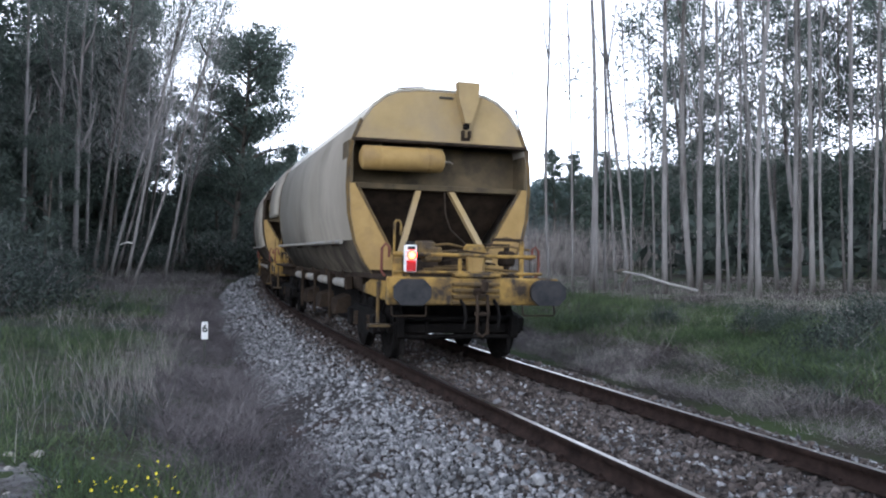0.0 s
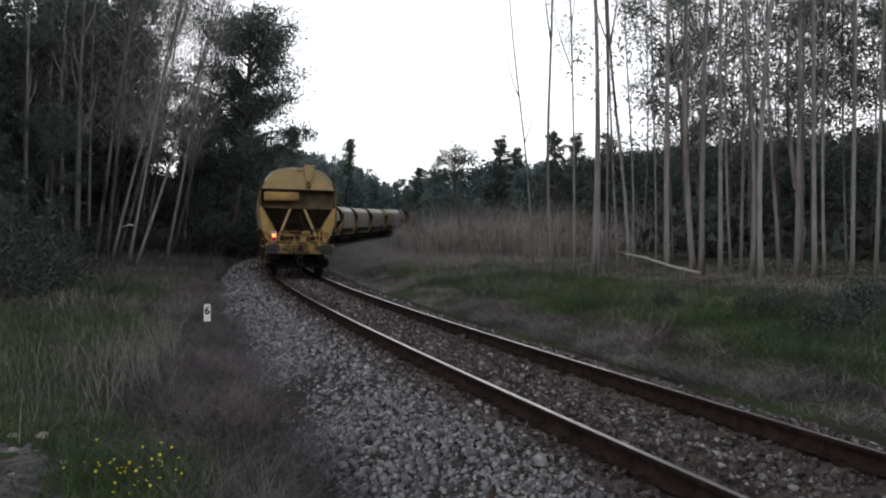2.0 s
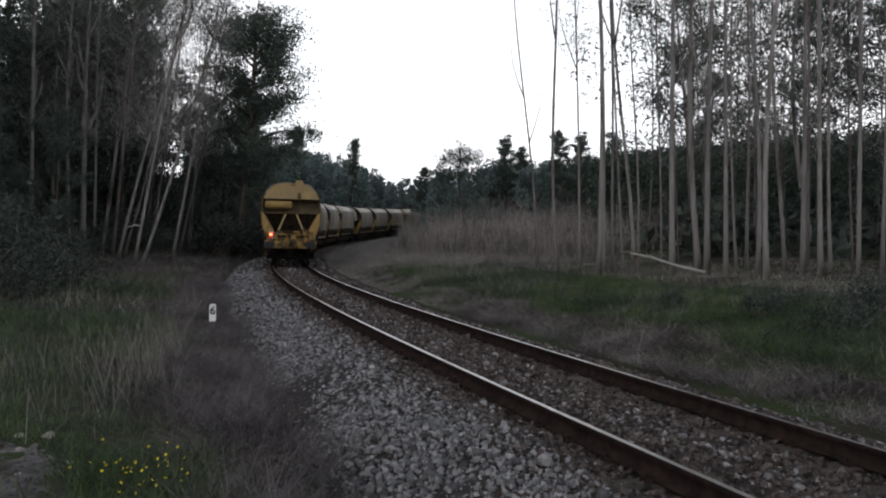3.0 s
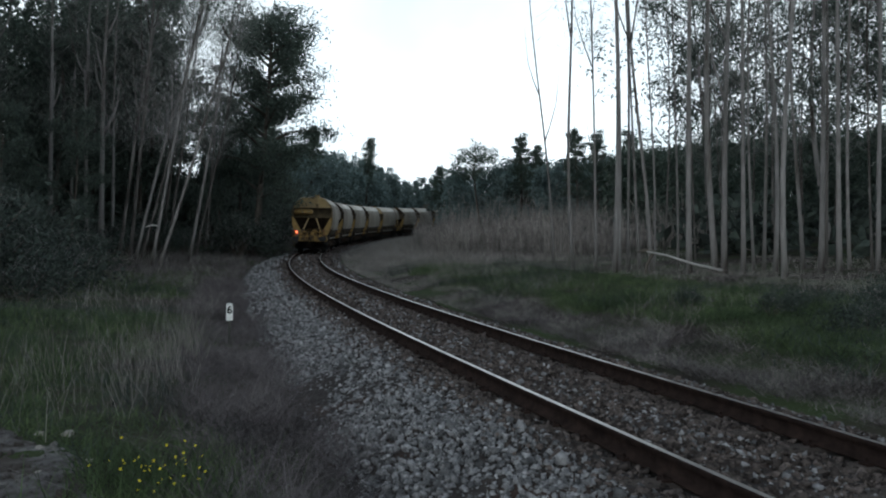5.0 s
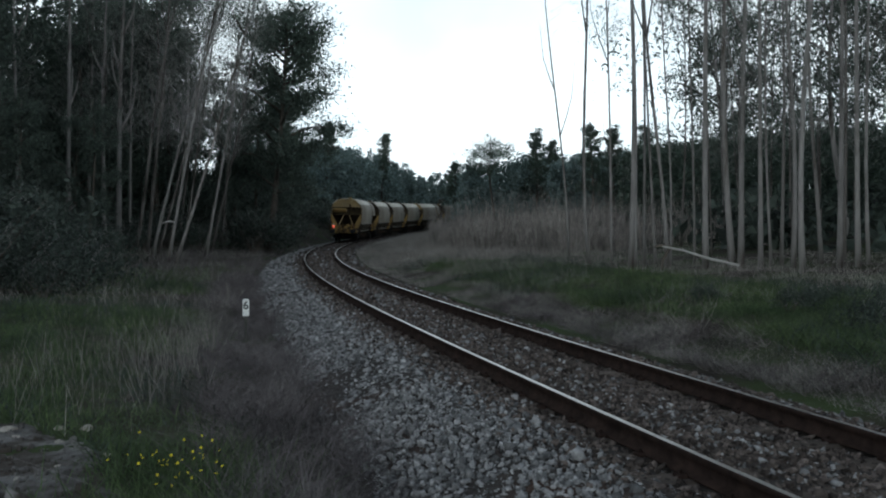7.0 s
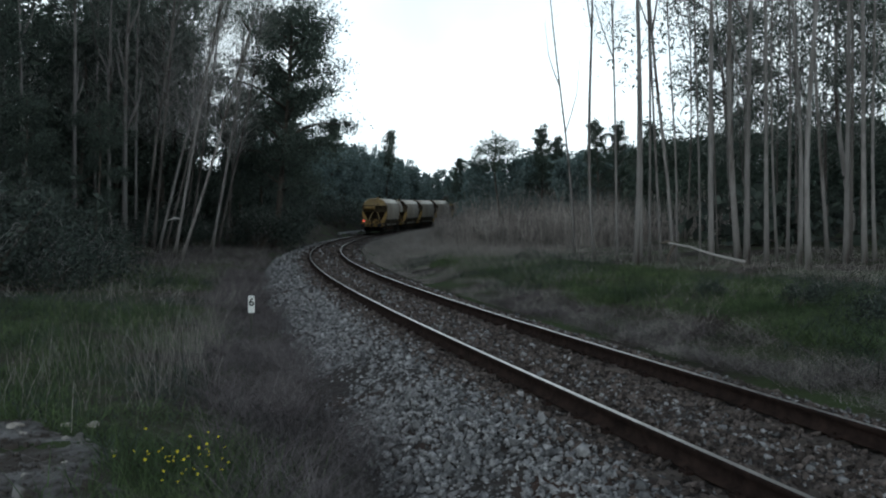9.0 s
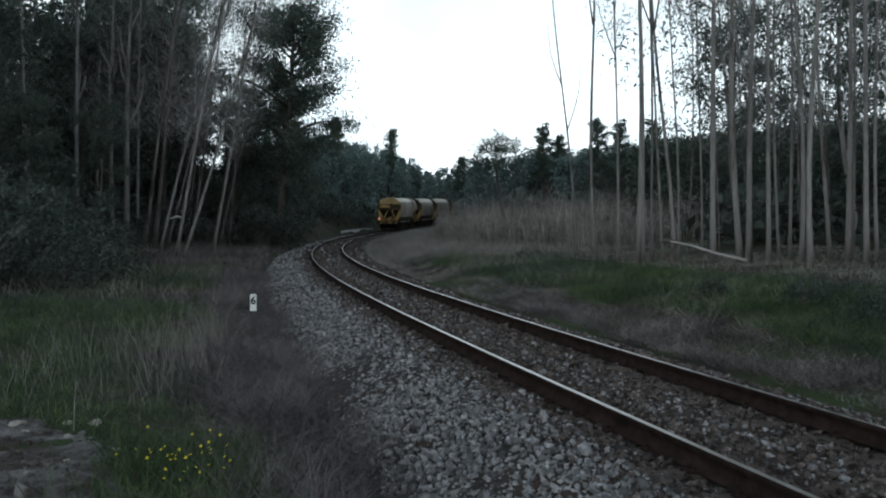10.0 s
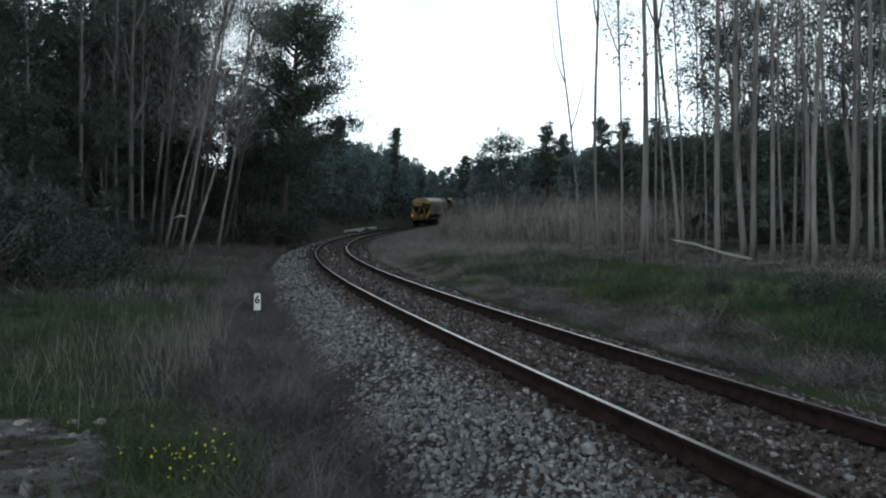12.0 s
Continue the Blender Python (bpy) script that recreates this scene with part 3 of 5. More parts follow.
def build_end(thing, y, way, tank, cut=0.0, plain=False):
    """The end of a wagon: y is the face's place, way -1 for the rear, +1 for the front (pointing outwards)."""
    def Y(d):
        return y + way * (d if d <= 0.3 else max(d - cut, 0.02))

    def span(a, b):
        return (min(Y(a), Y(b)), max(Y(a), Y(b)))
    if not plain:
        hood = Shape().plate([(a, Y(0), b) for a, b in shell_loop(3.30, 0.02)], (0, -way * 0.05, 0))
        # on cut wagons the dark colour stands in for the shaded gap
        part("hood_plate", hood, GRIME_SHADE if cut else HOOD, thing, "hood plate, dark for the shaded gap" if cut else "weathered yellow steel hood plate")
        lip = Shape()
        lip.box(-1.43, 1.43, *span(-0.06, 0.05), 3.265, 3.315, 0.01)
        part("hood_lip", lip, GRIME_SHADE, thing)
        # recessed wall behind the air tank, shade painted in, and the sloping hopper under it
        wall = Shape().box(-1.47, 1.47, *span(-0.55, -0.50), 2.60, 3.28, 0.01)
        part("recessed_wall", wall, RECESS, thing, "brown end wall, recess shade in its colour")
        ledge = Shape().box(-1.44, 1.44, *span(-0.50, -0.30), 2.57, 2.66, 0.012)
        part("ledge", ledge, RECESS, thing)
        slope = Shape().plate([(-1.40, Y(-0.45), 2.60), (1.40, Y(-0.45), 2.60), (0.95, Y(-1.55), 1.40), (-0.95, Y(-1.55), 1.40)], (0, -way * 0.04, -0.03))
        part("hopper_slope", slope, GRIME_SHADE, thing, "dark brown sloping hopper wall")
        for s in (-1, 1):
            outer = [(s * half_width(z), Y(0), z) for z in (2.62, 2.3, 2.0, 1.75, 1.5, 1.3)]
            web = [(s * 0.62, Y(0), 1.30), (s * 0.70, Y(0), 1.45), (s * 1.36, Y(0), 2.62)]
            part("side_gusset", Shape().plate(outer + web, (0, -way * 0.04, 0)), YELLOW, thing, "yellow triangular end gusset")
            part("gusset_flange", Shape().tube([(s * 0.68, Y(-0.02), 1.42), (s * 1.35, Y(-0.02), 2.62)], 0.03, 6), YELLOW_DIRTY, thing)
            strut = Shape()
            a, b = Vector((s * 0.26, Y(-0.38), 2.60)), Vector((s * 0.74, Y(0.25), 1.42))
            strut.tube([a, b], [0.062, 0.062], 4)
            part("strut", strut, HOOD, thing, "dusty yellow diagonal strut")
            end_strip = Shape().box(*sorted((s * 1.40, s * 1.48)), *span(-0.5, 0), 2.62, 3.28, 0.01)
            part("side_return", end_strip, GRIME_SHADE if cut else RECESS, thing)
        # funnel and vent on the hood
        f = Shape()
        f.plate([(0.20, Y(0.002), 4.26), (0.56, Y(0.002), 4.26), (0.55, Y(0.002), 4.0), (0.43, Y(0.002), 3.62), (0.33, Y(0.002), 3.62), (0.22, Y(0.002), 4.0)], (0, way * 0.16, 0))
        part("funnel", f, YELLOW_DIRTY if cut else HOOD, thing, "tapered yellow funnel on the end hood")
        part("funnel_outlet", Shape().box(0.34, 0.42, *span(0.0, 0.10), 3.54, 3.64, 0.01), STEEL_DARK, thing)
        br = Shape().box(0.31, 0.35, *span(0.0, 0.08), 3.40, 3.52, 0.008).box(0.42, 0.46, *span(0.0, 0.08), 3.40, 3.52, 0.008).box(0.31, 0.46, *span(0.0, 0.03), 3.36, 3.41, 0.008)
        part("bracket", br, GRIME_SHADE, thing)
        part("vent_slot", Shape().box(-0.06, 0.17, *span(-0.01, 0.02), 4.00, 4.035, 0.006), BLACK, thing, "dark vent slot")
        if tank:
            t = Shape()
            ys = Y(-0.02)
            t.tube([(-1.30, ys, 3.02), (-1.275, ys, 3.02), (-1.24, ys, 3.02), (-0.02, ys, 3.02), (0.02, ys, 3.02), (0.045, ys, 3.02)],
                   [0.09, 0.15, 0.19, 0.19, 0.15, 0.09], 22)
            tk = part("air_tank", t, YELLOW, thing, "yellow cylindrical air reservoir", smooth=True)
            for x in (-1.0, -0.25):
                part("tank_strap", Shape().tube([(x, ys, 3.02), (x + 0.04, ys, 3.02)], 0.194, 22), YELLOW, tk)
                part("tank_bracket", Shape().box(x - 0.01, x + 0.05, *span(-0.5, -0.05), 3.14, 3.24, 0.01), YELLOW_DIRTY, tk)
            part("tank_pipe", Shape().tube([(0.045, ys, 3.02), (0.16, ys, 3.01), (0.19, ys, 2.98)], 0.014, 6), TUBE, tk)
            part("hose", Shape().tube([(0.15, Y(-0.3), 2.55), (0.14, Y(-0.2), 2.2), (0.2, Y(-0.1), 1.95), (0.42, Y(0.1), 1.7), (0.5, Y(0.2), 1.45)], 0.016, 6), GRIME_SHADE, thing)
    # platform, beam and railings over the bogie
    deck = Shape().box(-1.22, 1.22, *span(-0.9, 1.62), 1.18, 1.24, 0.01)
    part("platform", deck, GRIME_SHADE, thing, "grimy end platform")
    beam = Shape().box(-1.24, 1.24, *span(1.62, 1.74), 0.86, 1.24, 0.02)
    part("headstock", beam, HEAVY, thing, "scuffed yellow steel headstock beam")
    for s in (-1, 1):
        part("sole_bar", Shape().box(*sorted((s * 0.9, s * 1.02)), *span(-1.4, 1.62), 0.92, 1.18, 0.015), GRIME_SHADE, thing)
        buf = Shape().tube([(s * 0.97, Y(1.74), 1.05), (s * 0.97, Y(1.80), 1.05), (s * 0.97, Y(1.81), 1.05), (s * 0.97, Y(2.08), 1.05)], [0.17, 0.17, 0.12, 0.12], 16)
        bob = part("buffer", buf, STEEL_BUFFER, thing, "dark steel buffer")
        head = Shape()
        hx, hz, cx = 0.25, 0.17, s * 0.96 - 0.03
        loop = [(cx - hx + 0.10, 1.05 - hz), (cx + hx - 0.10, 1.05 - hz), (cx + hx, 1.05 - hz + 0.10), (cx + hx, 1.05 + hz - 0.10),
                (cx + hx - 0.10, 1.05 + hz), (cx - hx + 0.10, 1.05 + hz), (cx - hx, 1.05 + hz - 0.10), (cx - hx, 1.05 - hz + 0.10)]
        head.plate([(a, Y(2.08), b) for a, b in loop], (0, way * 0.05, 0))
        part("buffer_head", head, STEEL_BUFFER, bob, "dark grey rectangular buffer head")
        hoop = Shape().tube([(s * 0.70, Y(1.72), 0.88), (s * 0.70, Y(1.76), 0.74), (s * 0.72, Y(1.77), 0.72), (s * 1.16, Y(1.77), 0.72), (s * 1.18, Y(1.76), 0.74), (s * 1.18, Y(1.72), 0.88)], 0.012, 6)
        part("shunter_handle", hoop, GRIME_SHADE, thing, "grey shunter's handrail")
        gx = -1.22 if s < 0 else 0.98
        grab = Shape().tube([(gx, Y(1.5), 1.24), (gx + s * 0.05, Y(1.5), 1.30), (gx + s * 0.05, Y(1.5), 1.62), (gx, Y(1.5), 1.68), (gx - s * 0.05, Y(1.5), 1.64), (gx - s * 0.05, Y(1.5), 1.50)], 0.020, 7)
        part("grab_handle", grab, RUSTY, thing, "rust-red hooped grab handle")
        if s < 0:
            step = Shape().box(-1.34, -1.06, *span(0.95, 1.2), 0.52, 0.555, 0.006)
            part("step", step, YELLOW_DIRTY, thing, "worn footboard under the platform")
            part("step_hanger", Shape().box(-1.23, -1.19, *span(1.02, 1.08), 0.55, 1.15, 0.006), YELLOW_DIRTY, thing)
    for z, r, x1 in ((1.54, 0.026, 0.92), (1.30, 0.022, 1.02)):
        part("railing", Shape().tube([(-1.15, Y(1.645), z), (-0.4, Y(1.645), z + 0.008), (0.5, Y(1.645), z - 0.004), (x1, Y(1.645), z)], r, 8), HEAVY, thing, "grimy yellow tubular railing")
    for x0, x1, z1 in ((-1.15, -1.01, 1.58), (-0.96, -0.91, 1.56), (-0.22, -0.17, 1.50), (0.68, 0.75, 1.76)):
        part("railing_post", Shape().box(x0, x1, *span(1.61, 1.64), 1.22, z1, 0.006), HEAVY, thing)
    part("post_arm", Shape().box(0.28, 0.75, *span(1.58, 1.63), 1.75, 1.79, 0.008), GRIME_SHADE, thing)
    for k in range(5):
        z = 1.30 + 0.075 * k
        part("brake_rod", Shape().tube([(-0.55 + 0.12 * k, Y(1.15), z), (-0.1, Y(1.2), z + 0.02 * (k % 3)), (0.62 - 0.05 * k, Y(1.1), z - 0.03)], 0.014, 6), (GRIME_SHADE, YELLOW_DIRTY)[k % 2], thing)
    part("lever_box", Shape().box(0.02, 0.26, *span(1.20, 1.42), 1.24, 1.56, 0.05), YELLOW, thing, "bright yellow rounded lever box")
    part("platform_valve", Shape().box(-0.60, -0.36, *span(1.05, 1.35), 1.44, 1.66, 0.03).tube([(-0.48, Y(1.2), 1.66), (-0.48, Y(1.2), 1.72)], 0.05, 10), YELLOW_DIRTY, thing)
    part("back_plate", Shape().box(-1.05, 1.05, *span(-0.10, -0.04), 1.20, 1.46, 0.01), GRIME_SHADE, thing)
    part("hoop_handle", Shape().tube([(-1.10, Y(1.5), 1.24), (-1.10, Y(1.5), 1.96), (-1.08, Y(1.5), 2.0), (-1.03, Y(1.5), 2.0), (-1.01, Y(1.5), 1.96), (-1.01, Y(1.5), 1.8)], 0.018, 7), HEAVY, thing, "hooped grab rail")
    # brake gear on the platform
    gear = Shape()
    gear.box(-0.68, -0.46, *span(0.9, 1.3), 1.50, 1.74, 0.03)
    part("brake_valve", gear, YELLOW_DIRTY, thing, "grimy yellow brake valve box")
    part("brake_cylinder", Shape().tube([(0.12, Y(0.85), 1.55), (0.16, Y(0.85), 1.55), (0.40, Y(0.85), 1.55), (0.44, Y(0.85), 1.55)], [0.12, 0.165, 0.165, 0.10], 16), HEAVY, thing, "yellow brake cylinder", smooth=True)
    for k, (x0, x1, z) in enumerate(((-0.4, 0.15, 1.68), (-0.35, 0.2, 1.58), (0.4, 1.1, 1.66), (0.45, 0.9, 1.78), (-0.6, 0.9, 1.34), (0.45, 1.0, 1.52))):
        part("brake_rod", Shape().tube([(x0, Y(0.8 + 0.1 * k), z), ((x0 + x1) / 2, Y(0.85 + 0.1 * k), z + 0.03), (x1, Y(0.8 + 0.1 * k), z - 0.02)], 0.018, 6), YELLOW_DIRTY, thing)
    part("lever", Shape().box(0.50, 0.90, *span(0.6, 0.72), 1.70, 1.73, 0.01).box(0.84, 0.90, *span(0.6, 0.7), 1.24, 1.71, 0.01), GRIME_SHADE, thing)
    part("valve_block", Shape().box(0.66, 0.84, *span(0.8, 1.1), 1.40, 1.62, 0.03), GRIME_SHADE, thing)
    part("valve_block", Shape().box(-0.30, -0.14, *span(0.9, 1.1), 1.30, 1.58, 0.03), GRIME_SHADE, thing)
    part("kick_plate", Shape().box(-0.32, 0.36, *span(1.60, 1.78), 1.245, 1.30, 0.012), HEAVY, thing)
    # drawgear
    draw = Shape()
    for k in range(4):
        draw.box(-0.34, 0.34, *span(1.74, 1.80), 0.87 + 0.085 * k, 0.92 + 0.085 * k, 0.01)
    part("drawgear_box", draw, YELLOW_DIRTY, thing, "slatted yellow drawgear housing")
    hook = Shape().box(-0.05, 0.05, *span(1.76, 2.06), 0.99, 1.10, 0.025).tube([(0, Y(2.02), 1.06), (0, Y(2.12), 1.10), (0, Y(2.14), 1.18), (0, Y(2.08), 1.21)], [0.05, 0.05, 0.045, 0.03], 8)
    part("coupling_hook", hook, GRIME_SHADE, thing, "steel coupling hook")
    link = Shape()
    for x in (-0.075, 0.075):
        link.tube([(x, Y(2.02), 1.02), (x, Y(2.06), 0.8), (x, Y(2.04), 0.52)], 0.021, 7)
    link.box(-0.11, 0.11, *span(2.01, 2.07), 0.74, 0.79, 0.012).tube([(-0.09, Y(2.04), 0.52), (0, Y(2.04), 0.46), (0.09, Y(2.04), 0.52)], 0.022, 7)
    part("screw_coupling", link, GRIME_SHADE, thing, "hanging screw coupling")
    for x in (-0.22, 0.26):
        part("brake_hose", Shape().tube([(x, Y(1.78), 0.93), (x + 0.01, Y(1.9), 0.86), (x + 0.02, Y(1.95), 0.7), (x, Y(1.93), 0.56)], 0.024, 7), STEEL_DARK, thing, "black rubber brake hose")


def build_bogie(thing, y):
    b = Shape()
    for s in (-1, 1):
        b.plate([(s * 1.02, y - 1.25, 0.42), (s * 1.02, y - 1.25, 0.62), (s * 1.02, y - 0.7, 0.72), (s * 1.02, y + 0.7, 0.72), (s * 1.02, y + 1.25, 0.62),
                 (s * 1.02, y + 1.25, 0.42), (s * 1.02, y + 0.6, 0.42), (s * 1.02, y + 0.35, 0.28), (s * 1.02, y - 0.35, 0.28), (s * 1.02, y - 0.6, 0.42)], (s * 0.09, 0, 0))
        for d in (-0.9, 0.9):
            b.box(*sorted((s * 1.0, s * 1.17)), y + d - 0.13, y + d + 0.13, 0.36, 0.64, 0.02)
    b.box(-1.0, 1.0, y - 0.2, y + 0.2, 0.55, 0.86, 0.03).box(-1.02, 1.02, y - 1.32, y - 1.24, 0.40, 0.54, 0.015).box(-1.02, 1.02, y + 1.24, y + 1.32, 0.40, 0.54, 0.015)
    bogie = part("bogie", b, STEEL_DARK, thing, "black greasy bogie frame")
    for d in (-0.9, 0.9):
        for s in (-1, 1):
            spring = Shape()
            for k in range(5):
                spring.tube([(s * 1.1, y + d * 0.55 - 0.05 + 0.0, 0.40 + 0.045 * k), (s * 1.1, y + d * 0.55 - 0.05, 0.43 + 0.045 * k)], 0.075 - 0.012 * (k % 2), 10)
            part("spring", spring, GRIME_SHADE, bogie)
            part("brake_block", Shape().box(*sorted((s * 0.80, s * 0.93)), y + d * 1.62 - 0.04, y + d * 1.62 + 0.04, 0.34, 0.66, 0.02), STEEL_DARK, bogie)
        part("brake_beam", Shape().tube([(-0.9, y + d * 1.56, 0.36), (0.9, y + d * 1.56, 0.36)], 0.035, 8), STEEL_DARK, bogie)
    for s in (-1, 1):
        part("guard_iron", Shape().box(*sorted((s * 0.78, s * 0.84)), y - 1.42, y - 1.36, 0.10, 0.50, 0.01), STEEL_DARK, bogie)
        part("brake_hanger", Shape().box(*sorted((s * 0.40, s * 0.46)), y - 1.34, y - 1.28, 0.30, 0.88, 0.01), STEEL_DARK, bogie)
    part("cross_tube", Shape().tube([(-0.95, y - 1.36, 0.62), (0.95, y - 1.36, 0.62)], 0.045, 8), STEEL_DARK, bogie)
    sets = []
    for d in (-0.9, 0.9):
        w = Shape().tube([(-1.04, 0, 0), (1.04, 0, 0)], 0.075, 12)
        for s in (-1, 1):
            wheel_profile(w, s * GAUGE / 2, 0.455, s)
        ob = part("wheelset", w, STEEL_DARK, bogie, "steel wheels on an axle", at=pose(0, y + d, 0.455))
        sets.append(ob)
    return sets


def build_wagon(body, front, lead, cut=0.0):
    """A covered hopper wagon; its shell runs from 0 to body, its front platform reaches to front, and the upper hood to lead."""
    thing = new("hopper_wagon")
    side = shell_loop()
    for s in (-1, 1):
        wall = [q for q in side if q[0] * s > 0 and q[1] <= 3.63]
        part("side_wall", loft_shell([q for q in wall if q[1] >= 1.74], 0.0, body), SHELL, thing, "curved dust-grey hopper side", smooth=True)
        part("lower_side", loft_shell([q for q in wall if q[1] <= 1.76], 0.0, body), SHELL_LOW, thing, "stained incurved lower side, darkened for its shade", smooth=True)
        rim = [q for q in side if q[0] * s > 0 and q[1] <= 3.63]
        for yy in (-0.012, body - 0.03):
            part("edge_rim", loft_shell([(x * 1.006, z + 0.002) for x, z in rim], yy, yy + 0.045), GRIME_SHADE if cut else YELLOW_DIRTY, thing)
        part("side_tube", Shape().tube([(s * 1.50, 0.35, 1.72), (s * 1.50, body - 0.2, 1.72)], 0.032, 8), TUBE, thing, "pale tubular side rail")
        for k in range(4):
            yy = body * (0.14 + 0.24 * k)
            part("tube_bracket", Shape().box(*sorted((s * 1.36, s * 1.49)), yy, yy + 0.05, 1.66, 1.74, 0.006), GRIME_SHADE, thing)
        for k in range(5):
            yy = body * (0.06 + 0.2 * k)
            part("stiffener", Shape().box(*sorted((s * 0.98, s * 1.10)), yy, yy + 0.06, 0.95, 1.30, 0.01), GRIME_SHADE, thing)
        part("sill", Shape().box(*sorted((s * 0.92, s * 1.06)), -0.8, body + 0.8, 0.95, 1.2, 0.02), GRIME_SHADE, thing, "grimy longitudinal sill")
        for k in range(4):
            yy = body * (0.16 + 0.19 * k)
            part("air_pipe", Shape().tube([(s * 1.2, yy, 1.04), (s * 1.2, yy + 0.03, 1.04), (s * 1.2, yy + 0.92, 1.04), (s * 1.2, yy + 0.95, 1.04)], [0.05, 0.075, 0.075, 0.05], 12), TUBE, thing, "pale tubular air pipe section")
            part("pipe_joint", Shape().box(*sorted((s * 1.10, s * 1.24)), yy - 0.16, yy - 0.06, 0.94, 1.16, 0.02), GRIME_SHADE, thing)
        part("frame_gusset", Shape().plate([(s * 1.14, -1.60, 0.90), (s * 1.14, -1.60, 1.22), (s * 1.14, -0.70, 1.22), (s * 1.14, 0.10, 1.06), (s * 1.14, 0.10, 0.96)], (s * 0.05, 0, 0)), HEAVY, thing, "scuffed yellow tapering frame gusset")
        for k in range(3):
            yy = body * (0.3 + 0.2 * k)
            part("discharge_chute", Shape().plate([(s * 0.35, yy - 0.35, 1.0), (s * 1.15, yy - 0.3, 0.72), (s * 1.2, yy - 0.3, 0.45), (s * 0.4, yy - 0.35, 0.55)], (0, 0.65, 0)), GRIME_SHADE, thing, "dark discharge chute")
            part("chute_lever", Shape().box(*sorted((s * 1.22, s * 1.27)), yy, yy + 0.05, 0.36, 1.2, 0.008), GRIME_SHADE, thing)
    roof = [q for q in side if q[1] >= 3.61]
    part("roof", loft_shell(roof, 0.0, body), ROOF, thing, "weathered curved roof, paled for sky light", smooth=True)
    for yy in np.linspace(0.3, body - 0.3, 5):
        part("roof_batten", Shape().box(-0.62, 0.62, yy - 0.02, yy + 0.02, 4.13, 4.165, 0.006), ROOF, thing)
    part("roof_rail", Shape().tube([(-0.74, 0.06, 4.08), (-0.70, 0.06, 4.13), (-0.30, 0.06, 4.17), (-0.25, 0.06, 4.14)], 0.014, 6), YELLOW_DIRTY, thing)
    for k in range(3):
        yy = body * (0.2 + 0.3 * k)
        part("roof_hatch", Shape().tube([(0.05, yy, 4.12), (0.05, yy, 4.16), (0.05, yy, 4.18)], [0.33, 0.33, 0.22], 16), ROOF, thing)
    hopper = Shape().plate([(-1.05, body * 0.12, 1.3), (1.05, body * 0.12, 1.3), (0.62, body * 0.2, 0.30), (-0.62, body * 0.2, 0.30)], (0, body * 0.66, 0))
    part("hopper_bottom", hopper, GRIME_SHADE, thing, "dark hopper underside")
    for s in (-1, 1):
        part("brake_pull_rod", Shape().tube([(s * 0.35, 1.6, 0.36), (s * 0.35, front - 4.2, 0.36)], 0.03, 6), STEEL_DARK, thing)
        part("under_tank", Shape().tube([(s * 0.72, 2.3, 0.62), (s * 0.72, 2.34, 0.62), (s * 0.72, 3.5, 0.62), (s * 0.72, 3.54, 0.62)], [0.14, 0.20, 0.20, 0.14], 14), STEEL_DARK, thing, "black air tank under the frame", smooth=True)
        # plate added to keep sky light off the bed under the wagon
        part("shade_skirt", Shape().plate([(s * 0.98, body * 0.16, 1.0), (s * 0.98, body * 0.84, 1.0), (s * 0.80, body * 0.80, 0.30), (s * 0.80, body * 0.20, 0.30)], (-s * 0.04, 0, 0)), STEEL_DARK, thing, "black plate added to darken under the wagon")
    part("spine", Shape().box(-0.25, 0.25, -1.5 + cut, front - 0.7, 0.88, 1.16, 0.03), GRIME_SHADE, thing)
    build_end(thing, 0.0, -1, True, cut)
    if lead > body:
        # the upper hood runs on over the front platform
        wall = [q for q in side if q[1] >= 2.5]
        part("front_hood", loft_shell(wall, body + 0.55, lead + 1.1), SHELL, thing, "dust-grey curved hood over the front platform", smooth=True)
        part("platform_extension", Shape().box(-1.2, 1.2, body, lead - 0.85, 1.17, 1.23, 0.01), GRIME_SHADE, thing)
        part("front_recess", Shape().plate([(a * 0.97, body - 0.05, b) for a, b in shell_loop(1.3, 0.03)], (0, 0.04, 0)), GRIME_SHADE, thing, "dark front end wall")
    build_end(thing, lead if lead > body else body, 1, False, cut, lead > body)
    sets = build_bogie(thing, 0.45) + build_bogie(thing, front - 2.65 + cut * 1.05)
    return tagged(thing, "yellow and dust-grey covered hopper rail wagon", "rail wagon", "train of hopper wagons"), sets


long_wagon, long_sets = build_wagon(9.4, 13.3, 11.1)
short_wagon, short_sets = build_wagon(8.8, 10.0, 8.8, 0.95)


def build_tail_lamp(parent):
    body = Shape().box(-0.080, 0.080, -0.06, 0.06, -0.20, 0.17, 0.02)
    lamp = part("tail_lamp", body, WHITE, parent, "white tail lamp housing with a lit red lens", at=pose(-0.94, -1.76, 1.50))
    part("lamp_handle", Shape().tube([(-0.06, 0, 0.16), (-0.06, 0, 0.20), (0.06, 0, 0.20), (0.06, 0, 0.16)], 0.014, 6), BLACK, lamp, "black carrying handle")
    part("lamp_cap", Shape().box(-0.05, 0.05, -0.064, -0.058, 0.10, 0.15, 0.002), BLACK, lamp)
    part("red_plate", Shape().box(-0.066, 0.066, -0.068, -0.058, -0.185, -0.04, 0.003), RED, lamp, "red reflective plate")
    part("lens", Shape().tube([(0, -0.058, 0.03), (0, -0.085, 0.03), (0, -0.095, 0.03)], [0.068, 0.068, 0.05], 18), LAMP_RED, lamp, "lit round red lens")
    part("lamp_core", Shape().tube([(0, -0.094, 0.03), (0, -0.102, 0.03)], [0.040, 0.026], 14), LAMP_CORE, lamp, "bright orange lamp core")


TRAIN = []   # wagon, metres from the last wagon's rear face, distance between bogies
